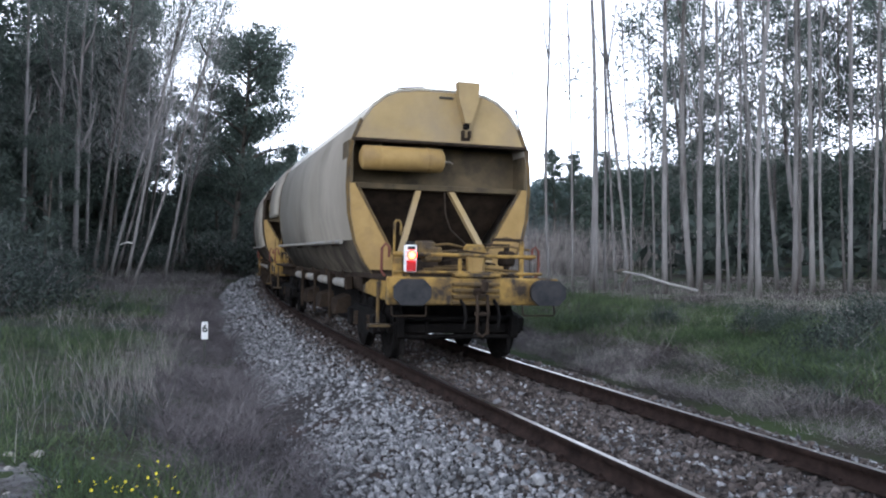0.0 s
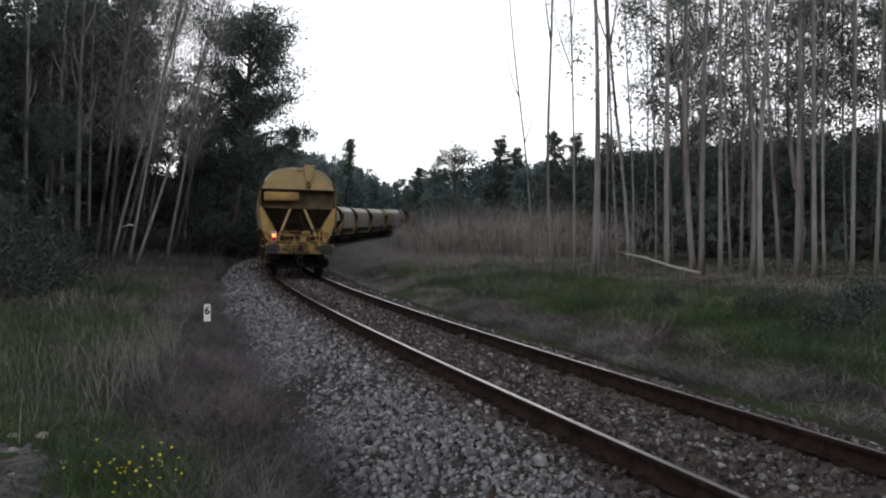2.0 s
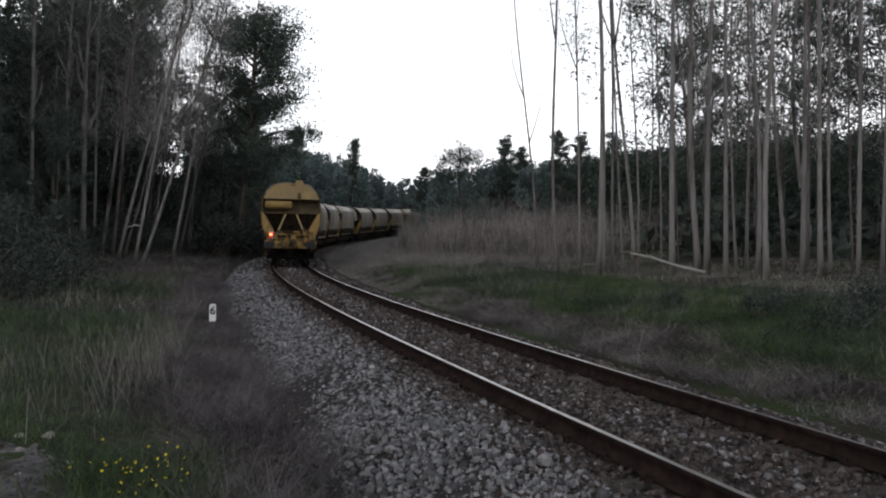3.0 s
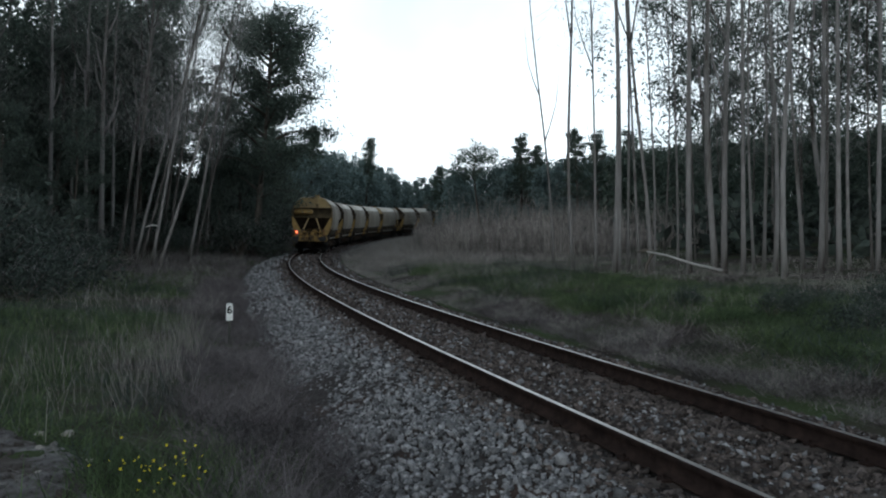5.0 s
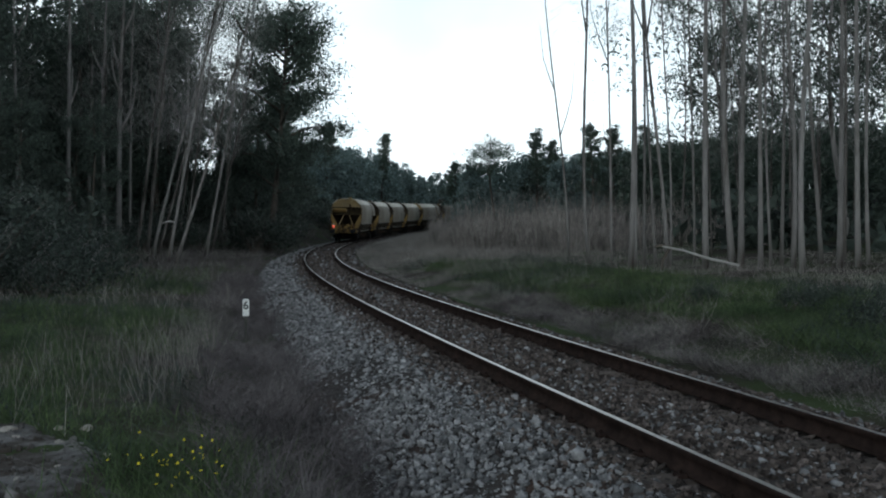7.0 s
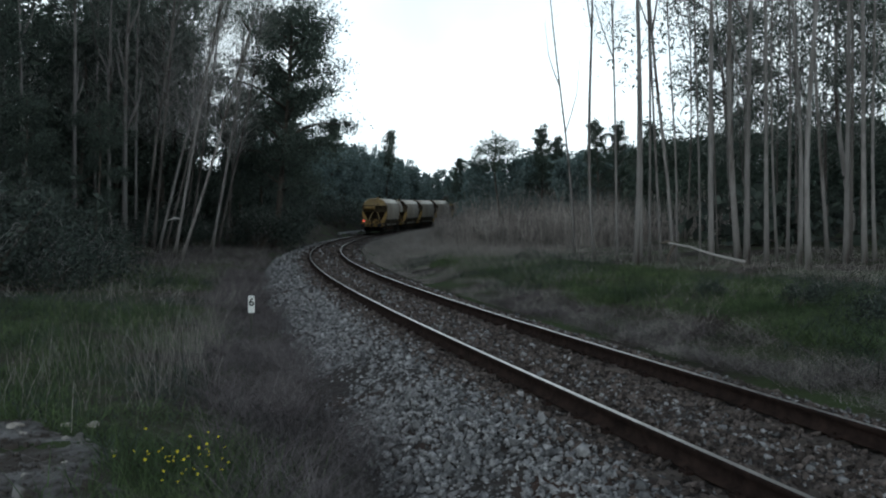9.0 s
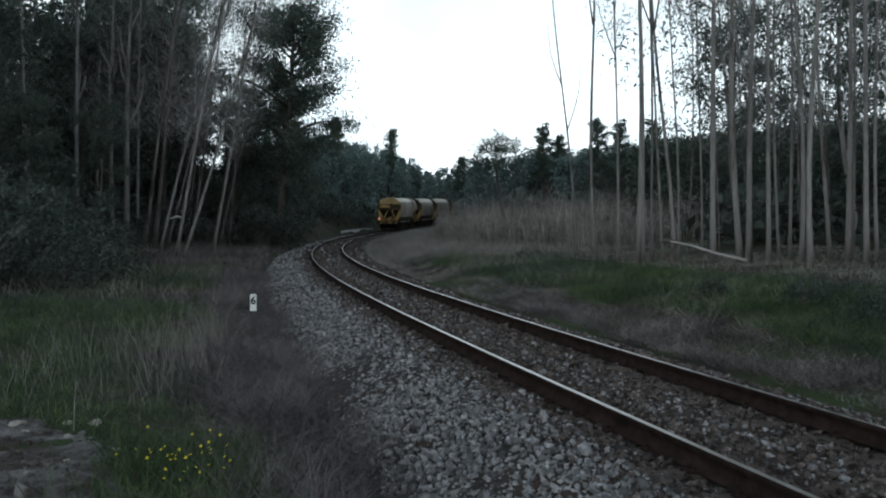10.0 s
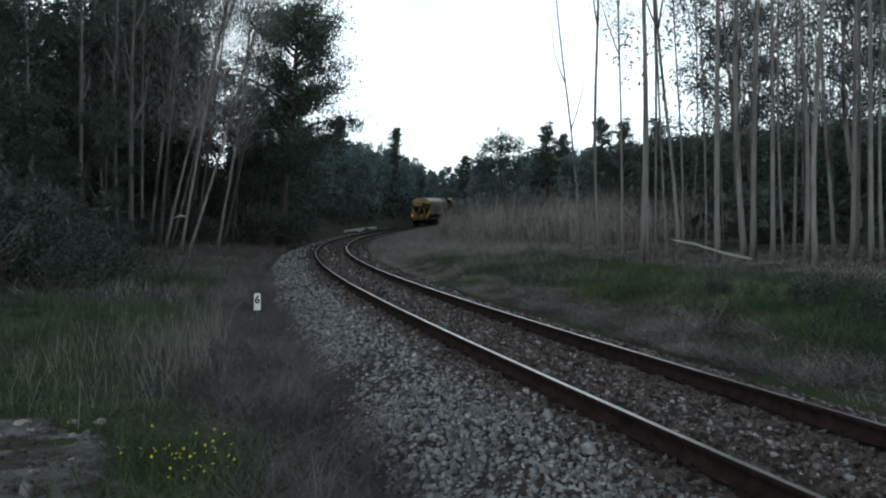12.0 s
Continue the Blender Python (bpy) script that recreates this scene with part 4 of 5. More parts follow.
_gap = 0.0
for _i in range(10):
    _long = _i in (0, 4, 8)
    _source = long_wagon if _long else short_wagon
    _wagon = _source if _i in (0, 1) else copy_thing(_source, pose(0, 0, 0))
    TRAIN.append((_wagon, _gap, 10.2 if _long else 7.9))
    _gap += 15.5 if _long else 11.2
build_tail_lamp(long_wagon)


# ---- plants ----
def ribbons(base, lean, length, width, bend, seg=2):
    """Tapering blades: base (n,3), lean (n,2) sideways share of the height, all others (n,)."""
    n = len(base)
    a = rng.uniform(0, np.pi, n)
    side = np.stack([np.cos(a), np.sin(a), np.zeros(n)], 1)
    rows = []
    for k in range(seg + 1):
        t = k / seg
        up = length * t * (1 - 0.5 * bend * t)
        off = lean * (length * (t + 1.2 * bend * t * t))[:, None]
        c = base + np.concatenate([off, up[:, None]], 1)
        w = (width * (1 - 0.92 * t) * 0.5)[:, None] * side
        rows += [c - w, c + w]
    v = np.stack(rows, 1)
    m = 2 * (seg + 1)
    f = np.array([[2 * k, 2 * k + 1, 2 * k + 3, 2 * k + 2] for k in range(seg)])
    f = (f[None] + (np.arange(n) * m)[:, None, None]).reshape(-1, 4)
    return v.reshape(-1, 3), f


def leaves(centres, size, droop=0.5, slim=0.35):
    """Kite-shaped leaves at centres (n,3)."""
    n = len(centres)
    axis = rng.normal(size=(n, 3))
    axis[:, 2] -= droop * 1.5
    axis /= np.linalg.norm(axis, axis=1)[:, None]
    other = np.cross(axis, rng.normal(size=(n, 3)))
    other /= np.linalg.norm(other, axis=1)[:, None] + 1e-9
    s = (size * rng.uniform(0.6, 1.35, n))[:, None]
    fold = np.cross(axis, other) * s * 0.12
    v = np.stack([centres - axis * s * 0.5, centres + other * s * slim * 0.5 + fold, centres + axis * s * 0.5, centres - other * s * slim * 0.5 + fold], 1)
    return v.reshape(-1, 3), (np.arange(n * 4)).reshape(n, 4)


def join(lots):
    vs, fs, k = [], [], 0
    for v, f in lots:
        vs.append(v), fs.append(f + k)
        k += len(v)
    return np.concatenate(vs), np.concatenate(fs)


def stuff(name, v, f, mat, label, category):
    return tagged(new(name, soup(name, v, f, mat)), label, category, kind="stuff")


def patchy(x, y, scale, seed):
    """Smooth noise 0..1 over the plan."""
    r = np.random.default_rng(seed)
    out = np.zeros(len(x))
    for _ in range(7):
        a, ph, k = r.uniform(0, 2 * np.pi), r.uniform(0, 6.3), scale * r.uniform(0.6, 2.2)
        out += np.sin((x * np.cos(a) + y * np.sin(a)) * k + ph)
    return 0.5 + out / 7.5


def along(n, s0, s1, u0, u1, power=1.0):
    """n random places beside the track: x, y, s, u."""
    s = s0 + (s1 - s0) * rng.random(n) ** power
    u = rng.uniform(u0, u1, n)
    p = track_array(s, u, 0)
    return p[:, 0], p[:, 1], s, u


def on_ground(x, y, sink=0.02):
    return np.stack([x, y, ground_z(x, y) - sink], 1)


def grow(name, n, where, mat, label, category, tall, wide, lean=0.35, bend=0.4, keep=None, seg=2, clump=0.0):
    x, y, s, u = where
    if keep is not None:
        k = keep(x, y, s, u)
        x, y = x[k], y[k]
    n = len(x)
    if clump:
        x, y = x + rng.normal(0, clump, n), y + rng.normal(0, clump, n)
    size = rng.uniform(tall[0], tall[1], n) * (0.35 + 1.1 * np.clip(patchy(x, y, 2.2, 11), 0, 1))
    v, f = ribbons(on_ground(x, y), rng.normal(0, lean, (n, 2)), size, rng.uniform(wide[0], wide[1], n), rng.uniform(0, bend, n), seg)
    return stuff(name, v, f, mat, label, category)


def open_dirt(x, y):
    """True where the bare dirt lies."""
    return ((x + 3.35) / 1.25) ** 2 + ((y - 5.6) / 1.75) ** 2 + 1.2 * (patchy(x, y, 3.4, 3) - 0.5) < 0.95


# near verge, camera's side
def stalk_patch(n):
    """Places of the dead stalks that stand together on the verge."""
    x, y = rng.normal(-3.6, 0.75, n), rng.normal(11.6, 2.3, n)
    u, s = beside(x, y)
    return x, y, s, u


grow("grass", 0, along(84000, 3, 20, -13, -3.7), GRASS, "short rough green grass on the verge", "grass", (0.07, 0.25), (0.006, 0.013), lean=0.6, bend=0.6,
     keep=lambda x, y, s, u: ~open_dirt(x, y) & (patchy(x, y, 0.55, 1) > 0.36) & (np.hypot(x, y) > 3.5))
grow("low_grass", 0, along(26000, 3, 22, -13, -3.6), BUSH, "dull low weeds among the grass", "weeds", (0.05, 0.20), (0.010, 0.022), lean=0.7, bend=0.6,
     keep=lambda x, y, s, u: ~open_dirt(x, y) & (np.hypot(x, y) > 3.5))
grow("far_grass", 0, along(24000, 16, 40, -15, -4.4), GRASS, "green rough grass further along the verge", "grass", (0.10, 0.32), (0.012, 0.024), lean=0.5, bend=0.5,
     keep=lambda x, y, s, u: patchy(x, y, 0.4, 2) > 0.44)
grow("dry_grass", 0, along(800, 3, 26, -9.5, -4.0), STRAW, "scattered pale dead grass stalks on the verge", "dry grass", (0.22, 0.7), (0.003, 0.006), lean=0.4, bend=0.5, seg=3,
     keep=lambda x, y, s, u: ~open_dirt(x, y) & (patchy(x, y, 0.8, 4) > 0.60) & (np.hypot(x, y) > 5.5))
grow("pale_stalks", 0, stalk_patch(1250), STRAW, "thicket of tall pale dead stalks on the verge", "dry grass", (0.25, 1.0), (0.003, 0.0055), lean=0.22, bend=0.45, seg=3,
     keep=lambda x, y, s, u: ~open_dirt(x, y) & (u < -3.9))
grow("far_dry_grass", 0, along(9000, 20, 60, -14, -3.3), STRAW, "dead brown grass along the line", "dry grass", (0.20, 0.75), (0.006, 0.012), lean=0.4, bend=0.6, seg=2,
     keep=lambda x, y, s, u: patchy(x, y, 0.5, 5) > 0.42)
grow("brambles", 0, along(46000, 2, 34, -4.15, -2.55), BRAMBLE, "tangled dead brown brambles beside the ballast", "brambles", (0.12, 0.52), (0.004, 0.010), lean=0.9, bend=1.0, seg=3,
     keep=lambda x, y, s, u: (u + 2.80 < 0.20 * np.sin(s * 1.1) + 0.1 * np.sin(s * 3.1)) & (np.hypot(x + 3.2, y - 14.5) > 0.45) & (np.hypot(x, y) > 3.2))
grow("verge_litter", 0, along(22000, 30, 125, -9, -2.9), BRAMBLE, "dead brown undergrowth beside the ballast", "brambles", (0.15, 0.6), (0.01, 0.02), lean=0.6, bend=0.7, seg=2,
     keep=lambda x, y, s, u: (s < 82) | (s > 114) | (u < -4.2))
grow("leafy_weeds", 0, along(15000, 4, 34, -14, -4.2), BUSH, "dark leafy weeds on the verge", "weeds", (0.10, 0.40), (0.012, 0.028), lean=0.7, bend=0.6,
     keep=lambda x, y, s, u: ~open_dirt(x, y) & (patchy(x, y, 0.9, 33) > 0.52) & (np.hypot(x, y) > 4.5))
# far side of the track
grow("near_scrub", 0, along(14000, 2, 22, 2.3, 3.7), BRAMBLE, "matted dead stems beside the track", "scrub", (0.06, 0.26), (0.006, 0.014), lean=1.0, bend=0.9)
grow("inner_scrub", 0, along(16000, 40, 130, 2.3, 7.0), STRAW, "low dead scrub inside the curve", "scrub", (0.12, 0.45), (0.012, 0.025), lean=0.7, bend=0.7)
grow("dry_scrub", 0, along(42000, 2, 48, 2.25, 4.8), STRAW, "low pale dead scrub beside the track", "scrub", (0.08, 0.30), (0.004, 0.009), lean=0.9, bend=0.9, seg=2,
     keep=lambda x, y, s, u: (u < 3.5 + 1.2 * (patchy(x, y, 0.8, 6) - 0.3)) & (patchy(x, y, 1.6, 18) > 0.42))
grow("verge_grass", 0, along(80000, 2, 46, 3.0, 10.0), GRASS, "green grass strip between track and trees", "grass", (0.08, 0.30), (0.008, 0.016), lean=0.6, bend=0.6,
     keep=lambda x, y, s, u: (u > 3.3 + 1.2 * (patchy(x, y, 0.8, 6) - 0.2)) & (patchy(x, y, 0.5, 7) > 0.30) & (u < 8.5 + 2 * (patchy(x, y, 0.7, 19) - 0.5)) & (s < 31 + 9 * patchy(x, y, 0.5, 29)))
grow("near_verge_grass", 0, along(70000, 3, 19, 3.1, 9.0), GRASS, "short thick green grass on the low bank", "grass", (0.06, 0.24), (0.007, 0.014), lean=0.7, bend=0.6,
     keep=lambda x, y, s, u: (u > 3.3 + 1.0 * (patchy(x, y, 0.8, 6) - 0.2)) & (patchy(x, y, 0.7, 27) > 0.28))
grow("verge_straw", 0, along(17000, 2, 50, 3.0, 12.5), STRAW, "dead stalks in the grass strip", "dry grass", (0.15, 0.5), (0.004, 0.009), lean=0.5,
     keep=lambda x, y, s, u: (patchy(x, y, 0.7, 17) > 0.50) | (u > 9))
grow("curve_straw", 0, along(20000, 26, 62, 2.8, 9.5), STRAW, "matted pale dead grass inside the curve", "dry grass", (0.10, 0.42), (0.008, 0.018), lean=0.6, bend=0.6,
     keep=lambda x, y, s, u: (s > 36) | (patchy(x, y, 0.6, 30) > 0.55))
grow("tussocks", 0, along(22000, 2, 40, 3.2, 9.5), BUSH, "dark leafy weeds in the grass strip", "weeds", (0.10, 0.40), (0.012, 0.028), lean=0.7, bend=0.6,
     keep=lambda x, y, s, u: patchy(x, y, 0.9, 8) > 0.58)
grow("forest_litter", 0, along(30000, 2, 62, 8.5, 20), STRAW, "dry grass and litter under the trees", "dry grass", (0.06, 0.26), (0.008, 0.018), lean=0.7, bend=0.5,
     keep=lambda x, y, s, u: patchy(x, y, 0.6, 9) > 0.30)


def reeds():
    """The belt of dead brush and canes inside the curve."""
    m = 1500
    cy, cx = rng.uniform(43, 96, m), rng.uniform(-0.6, 18, m)
    edge = np.interp(cy, [43, 52, 60, 96], [4.2, 2.0, 0.4, 0.2])
    k = (cx > edge - 0.3 + 1.6 * np.abs(patchy(cx, cy, 0.5, 21) - 0.45)) & (patchy(cx, cy, 0.6, 22) > 0.30)
    cx, cy = cx[k], cy[k]
    top = rng.uniform(0.7, 4.0, len(cx)) * (0.45 + 0.75 * patchy(cx, cy, 0.7, 23))
    count = rng.integers(5, 16, len(cx))
    x, y = np.repeat(cx, count), np.repeat(cy, count)
    n = len(x)
    x, y = x + rng.normal(0, 0.30, n), y + rng.normal(0, 0.30, n)
    tall = np.repeat(top, count) * rng.uniform(0.45, 1.12, n)
    foot = on_ground(x, y)
    stems = ribbons(foot, rng.normal(0, 0.13, (n, 2)), tall, rng.uniform(0.018, 0.055, n), rng.uniform(0, 0.35, n), 3)
    tops = np.repeat(foot, 6, 0)
    tops[:, 2] += np.repeat(tall, 6) * rng.uniform(0.15, 0.92, 6 * n)
    tops[:, :2] += rng.normal(0, 0.08, (6 * n, 2))
    sprays = ribbons(tops, rng.normal(0, 0.65, (6 * n, 2)), rng.uniform(0.15, 0.6, 6 * n), rng.uniform(0.012, 0.028, 6 * n), rng.uniform(0, 0.5, 6 * n), 2)
    stuff("dry_canes", *join([stems, sprays]), REED, "tall brown dead brush and canes inside the curve", "reeds")
    grow("cane_litter", 0, along(16000, 34, 100, 5.0, 12), STRAW, "low pale dead grass in front of the canes", "scrub", (0.15, 0.75), (0.010, 0.022), lean=0.5, bend=0.5,
         keep=lambda x, y, s, u: patchy(x, y, 0.5, 24) > 0.30)


reeds()


def stem_path(height, lean, sway, seed, n=12):
    """Points of a slightly crooked stem."""
    r = random.Random(seed)
    a, b, c = r.uniform(0, 6.3), r.uniform(0, 6.3), r.uniform(0.5, 1.4)
    pts = []
    for i in range(n):
        t = i / (n - 1)
        z = height * t
        pts.append(Vector((lean[0] * z + sway * (math.sin(a + 4.2 * c * t) - math.sin(a)), lean[1] * z + sway * (math.sin(b + 3.7 * c * t) - math.sin(b)), z)))
    return pts


def at_height(pts, z):
    for p, q in zip(pts, pts[1:]):
        if q.z >= z:
            return p.lerp(q, (z - p.z) / (q.z - p.z))
    return pts[-1]


def twig_ribbons(starts, lengths, width, rise):
    """Thin forking bare twigs from starts (n,3)."""
    n = len(starts)
    a = rng.uniform(0, 2 * np.pi, n)
    lots = []
    ways = np.stack([np.cos(a), np.sin(a)], 1) / np.maximum(rise, 0.2)[:, None]
    lots.append(ribbons(starts, ways, lengths * rise, np.full(n, width), np.full(n, 0.15), 3))
    for k in range(2):
        t = rng.uniform(0.35, 0.9, n)
        mid = starts + np.concatenate([ways * (lengths * rise * t)[:, None], (lengths * rise * t)[:, None]], 1)
        b = a + rng.uniform(-1.0, 1.0, n)
        lots.append(ribbons(mid, np.stack([np.cos(b), np.sin(b)], 1) * 0.9, lengths * 0.42, np.full(n, width * 0.6), np.full(n, 0.2), 2))
    return lots


def slender_tree(x, y, lean, radius, seed, bark=BARK, height=None, crown=True, twigs=40, first=3.5, thick=0.018, limbs=(2, 4)):
    """A tall thin plantation tree with a bare stem, fine dead twigs and a sparse high crown."""
    r = random.Random(seed)
    height = height or r.uniform(15, 19)
    z0 = float(ground_z(np.array([x]), np.array([y]))[0])
    thing = new("eucalyptus_tree")
    thing.matrix_basis = pose(x, y, z0 - 0.08)
    pts = stem_path(height, (lean, r.uniform(-0.02, 0.02)), 0.10 + 0.08 * r.random(), seed)
    radii = [radius * 0.74 * (1.22 if i == 0 else 1.0) * (1 - 0.80 * i / 11) for i in range(12)]
    trunk = part("trunk", Shape().tube(pts, radii, 9), bark, thing, smooth=True)
    for k in range(r.randint(*limbs)):
        z = r.uniform(0.30, 0.75) * height
        p, a, ln = at_height(pts, z), r.uniform(0, 6.3), r.uniform(1.2, 2.8)
        q = p + Vector((math.cos(a) * ln * 0.35, math.sin(a) * ln * 0.35, ln * 0.75))
        e = q + Vector((math.cos(a) * ln * 0.12, math.sin(a) * ln * 0.12, ln * 0.8))
        part("limb", Shape().tube([p, p.lerp(q, 0.5) + Vector((0, 0, -0.08)), q, e], [radius * 0.38, radius * 0.3, radius * 0.2, radius * 0.06], 6), bark, thing, smooth=True)
    if twigs:
        st = np.array([at_height(pts, first + (height * 0.85 - first) * rng.random())[:] for _ in range(twigs)])
        v, f = join(twig_ribbons(st, rng.uniform(0.5, 2.1, twigs), thick, rng.uniform(0.35, 0.8, twigs)))
        tagged(part_soup("twig_spray", v, f, TWIG, thing), "fine bare grey twigs", kind="stuff")
    if crown:
        hubs = np.array([at_height(pts, height * rng.uniform(0.72, 1.0))[:] for _ in range(16)]) + rng.normal(0, 0.55, (16, 3))
        c = np.repeat(hubs, 60, 0) + rng.normal(0, 0.34, (960, 3))
        tagged(part_soup("crown", *leaves(c, np.full(len(c), 0.20), 0.8, 0.22), LEAF, thing), "sparse grey-green leaf clumps")
    return tagged(thing, "tall slender pale-barked eucalyptus with bare twigs", "tree", "plantation eucalyptus trees")


def part_soup(name, v, f, mat, parent):
    ob = new(name, soup(name, v, f, mat))
    ob.parent = parent
    return ob


# the thin open row of the plantation: place, lean, stem radius
for _i, _t in enumerate(((6.06, 37.4, -0.065, 0.075), (6.01, 32.4, -0.031, 0.097), (6.85, 32.3, -0.012, 0.065), (6.47, 27.5, -0.017, 0.128),
                         (6.96, 29.0, -0.017, 0.097), (7.25, 28.9, -0.045, 0.067), (8.34, 31.5, -0.044, 0.074), (7.92, 28.4, -0.042, 0.095),
                         (8.32, 29.5, 0.010, 0.059), (9.20, 29.6, 0.000, 0.059))):
    slender_tree(*_t, seed=100 + _i, crown=False, twigs=70, thick=0.010, limbs=(0, 2))
# the thicker stems further in
for _i, _t in enumerate(((8.82, 27.2, -0.017, 0.136), (9.62, 27.0, -0.027, 0.144), (9.78, 26.7, 0.025, 0.134), (10.17, 26.1, -0.008, 0.104),
                         (10.98, 27.3, -0.011, 0.064), (11.35, 27.4, -0.009, 0.082), (11.18, 26.1, 0.002, 0.104), (10.20, 23.2, 0.001, 0.108),
                         (12.53, 27.1, -0.015, 0.090), (12.19, 25.2, -0.009, 0.118), (12.80, 25.3, -0.009, 0.110), (13.48, 26.0, -0.012, 0.078),
                         (13.1, 23.7, -0.016, 0.090), (13.8, 23.7, 0.004, 0.082))):
    slender_tree(*_t, seed=140 + _i, twigs=130, thick=0.014, limbs=(1, 3))
# the leaning stems on the outer side of the curve
for _i, _t in enumerate(((-12.12, 40.0, 0.337, 0.107), (-13.34, 43.0, 0.195, 0.115), (-15.16, 46.0, 0.293, 0.123), (-13.37, 50.0, 0.188, 0.133),
                         (-17.41, 50.0, 0.188, 0.150), (-16.08, 48.0, 0.074, 0.144), (-19.17, 52.0, 0.060, 0.250), (-20.80, 54.0, 0.042, 0.198),
                         (-21.34, 50.0, -0.011, 0.217), (-22.23, 46.0, 0.001, 0.169), (-16.13, 50.0, 0.269, 0.117), (-14.52, 56.0, 0.185, 0.131),
                         (-19.19, 54.0, 0.051, 0.144), (-22.48, 56.0, 0.008, 0.168), (-16.37, 56.0, 0.134, 0.131), (-22.85, 45.0, 0.008, 0.135),
                         (-17.6, 59.1, 0.116, 0.144), (-15.0, 60.5, 0.097, 0.125))):
    _tree = slender_tree(*_t, seed=180 + _i, bark=BARK_DULL if _i in (4, 5, 10, 11, 14, 16, 17) else BARK, twigs=350 if _t[0] > -18 else 240, height=20 - 18 * max(_t[2] - 0.1, 0), first=6.0, thick=0.022)
    if _i == 1:
        part("broken_branch", Shape().tube([(0.36, -0.1, 2.05), (0.12, -0.22, 2.1), (-0.22, -0.25, 1.98)], [0.05, 0.045, 0.03], 7), BLEACHED, _tree, "pale snapped branch stub")


def copies_of(source, places, turn=True):
    for k, (x, y, size) in enumerate(places):
        z = float(ground_z(np.array([x]), np.array([y]))[0])
        m = pose(x, y, z - 0.1, 0, 0, random.uniform(0, 360) if turn else 0) @ Matrix.Diagonal((size, size, size * random.uniform(0.9, 1.12), 1))
        if k == 0:
            source.matrix_basis = m
        else:
            saved = source.scale.copy()
            source.scale = (1, 1, 1)
            copy_thing(source, m)
            source.scale = saved


def scatter(n, s0, s1, u0, u1, seed, apart=1.2, small=0.75, big=1.2):
    r = random.Random(seed)
    out = []
    for _ in range(n * 30):
        s, u = r.uniform(s0, s1), r.uniform(u0, u1)
        q, right, up = track(s)
        p = q + right * u
        if all((p.x - a) ** 2 + (p.y - b) ** 2 > apart ** 2 for a, b, c in out):
            out.append((p.x, p.y, r.uniform(small, big)))
        if len(out) == n:
            break
    return out


# thin stems deeper in the plantation
for _k in range(4):
    _source = slender_tree(0, 0, random.uniform(-0.03, 0.03), 0.050 + 0.009 * _k, seed=300 + _k, bark=BARK_DULL, twigs=90, height=15 + _k, thick=0.016)
    tagged(_source, "thin eucalyptus stem deeper in the plantation")
    copies_of(_source, scatter(21, 6, 46, 14.5, 42, 60 + _k, 1.2))


def leafy_tree(seed, height, spread, low, hubs, per, size, droop, mat, bark, radius, name, label, group, flat=1.0, slim=0.30, limbs=9, tight=1.0, lean=None, cone=False):
    """A tree with a broad crown of leaf clumps on limbs."""
    r = random.Random(seed)
    thing = new(name)
    pts = stem_path(height * 0.95, lean or (r.uniform(-0.04, 0.04), r.uniform(-0.04, 0.04)), 0.3, seed)
    part("trunk", Shape().tube(pts, [radius * (1.25 if i == 0 else 1) * (1 - 0.85 * i / 11) for i in range(12)], 9), bark, thing, smooth=True)
    centres = []
    for k in range(limbs):
        z = height * (low + (0.95 - low) * (k + 0.5) / limbs)
        p = at_height(pts, z * 0.93)
        a, t = k * 2.4 + r.uniform(-0.4, 0.4), (z / height - low) / (1 - low)
        reach = spread * (0.45 + 1.1 * math.sin(math.pi * min(1, 0.18 + 0.8 * t))) * r.uniform(0.6, 1.1) * 0.7
        if cone:
            reach = spread * (1.05 - 0.9 * t) * r.uniform(0.55, 1.1)
        e = p + Vector((math.cos(a) * reach, math.sin(a) * reach, reach * r.uniform(0.15, 0.6)))
        part("limb", Shape().tube([p, p.lerp(e, 0.5) + Vector((0, 0, 0.12 * reach)), e], [radius * 0.4, radius * 0.25, radius * 0.07], 6), bark, thing, smooth=True)
        for _ in range(hubs):
            c = p.lerp(e, r.uniform(0.35, 1.12)) + Vector((r.gauss(0, 0.16), r.gauss(0, 0.16), r.gauss(0, 0.12) * flat)) * spread * 0.8
            centres.append(c[:])
    c = np.array(centres)
    rad = rng.uniform(0.22, 0.5, len(c)) * spread * 0.33 * tight
    c = np.repeat(c, per, 0) + rng.normal(0, 1, (len(c) * per, 3)) * np.repeat(rad, per)[:, None] * np.array([1, 1, 0.75 * flat])
    part_soup("crown", *leaves(c, np.full(len(c), size), droop, slim), mat, thing)
    return tagged(thing, label, "tree", group)


# dense dark trees on the outer side of the curve
_edge = leafy_tree(399, 20.5, 4.1, 0.22, 12, 74, 0.26, 0.7, LEAF, BARK_DARK, 0.22, "eucalyptus_tree", "tall leafy eucalyptus leaning over the line", "trees beside the line", limbs=27, tight=0.85, lean=(0.07, 0.0))
copies_of(_edge, [(-12.0, 62.5, 1.08), (-13.0, 69.0, 0.9), (-22.5, 66.0, 1.1)], turn=False)
_broad = [leafy_tree(400 + k, 17.0 + k, 4.0, 0.06, 12, 90, 0.30, 0.7, LEAF, BARK_DARK, 0.20, "eucalyptus_tree", "dense dark-leaved eucalyptus at the wood's edge", "trees beside the line", limbs=11) for k in range(3)]
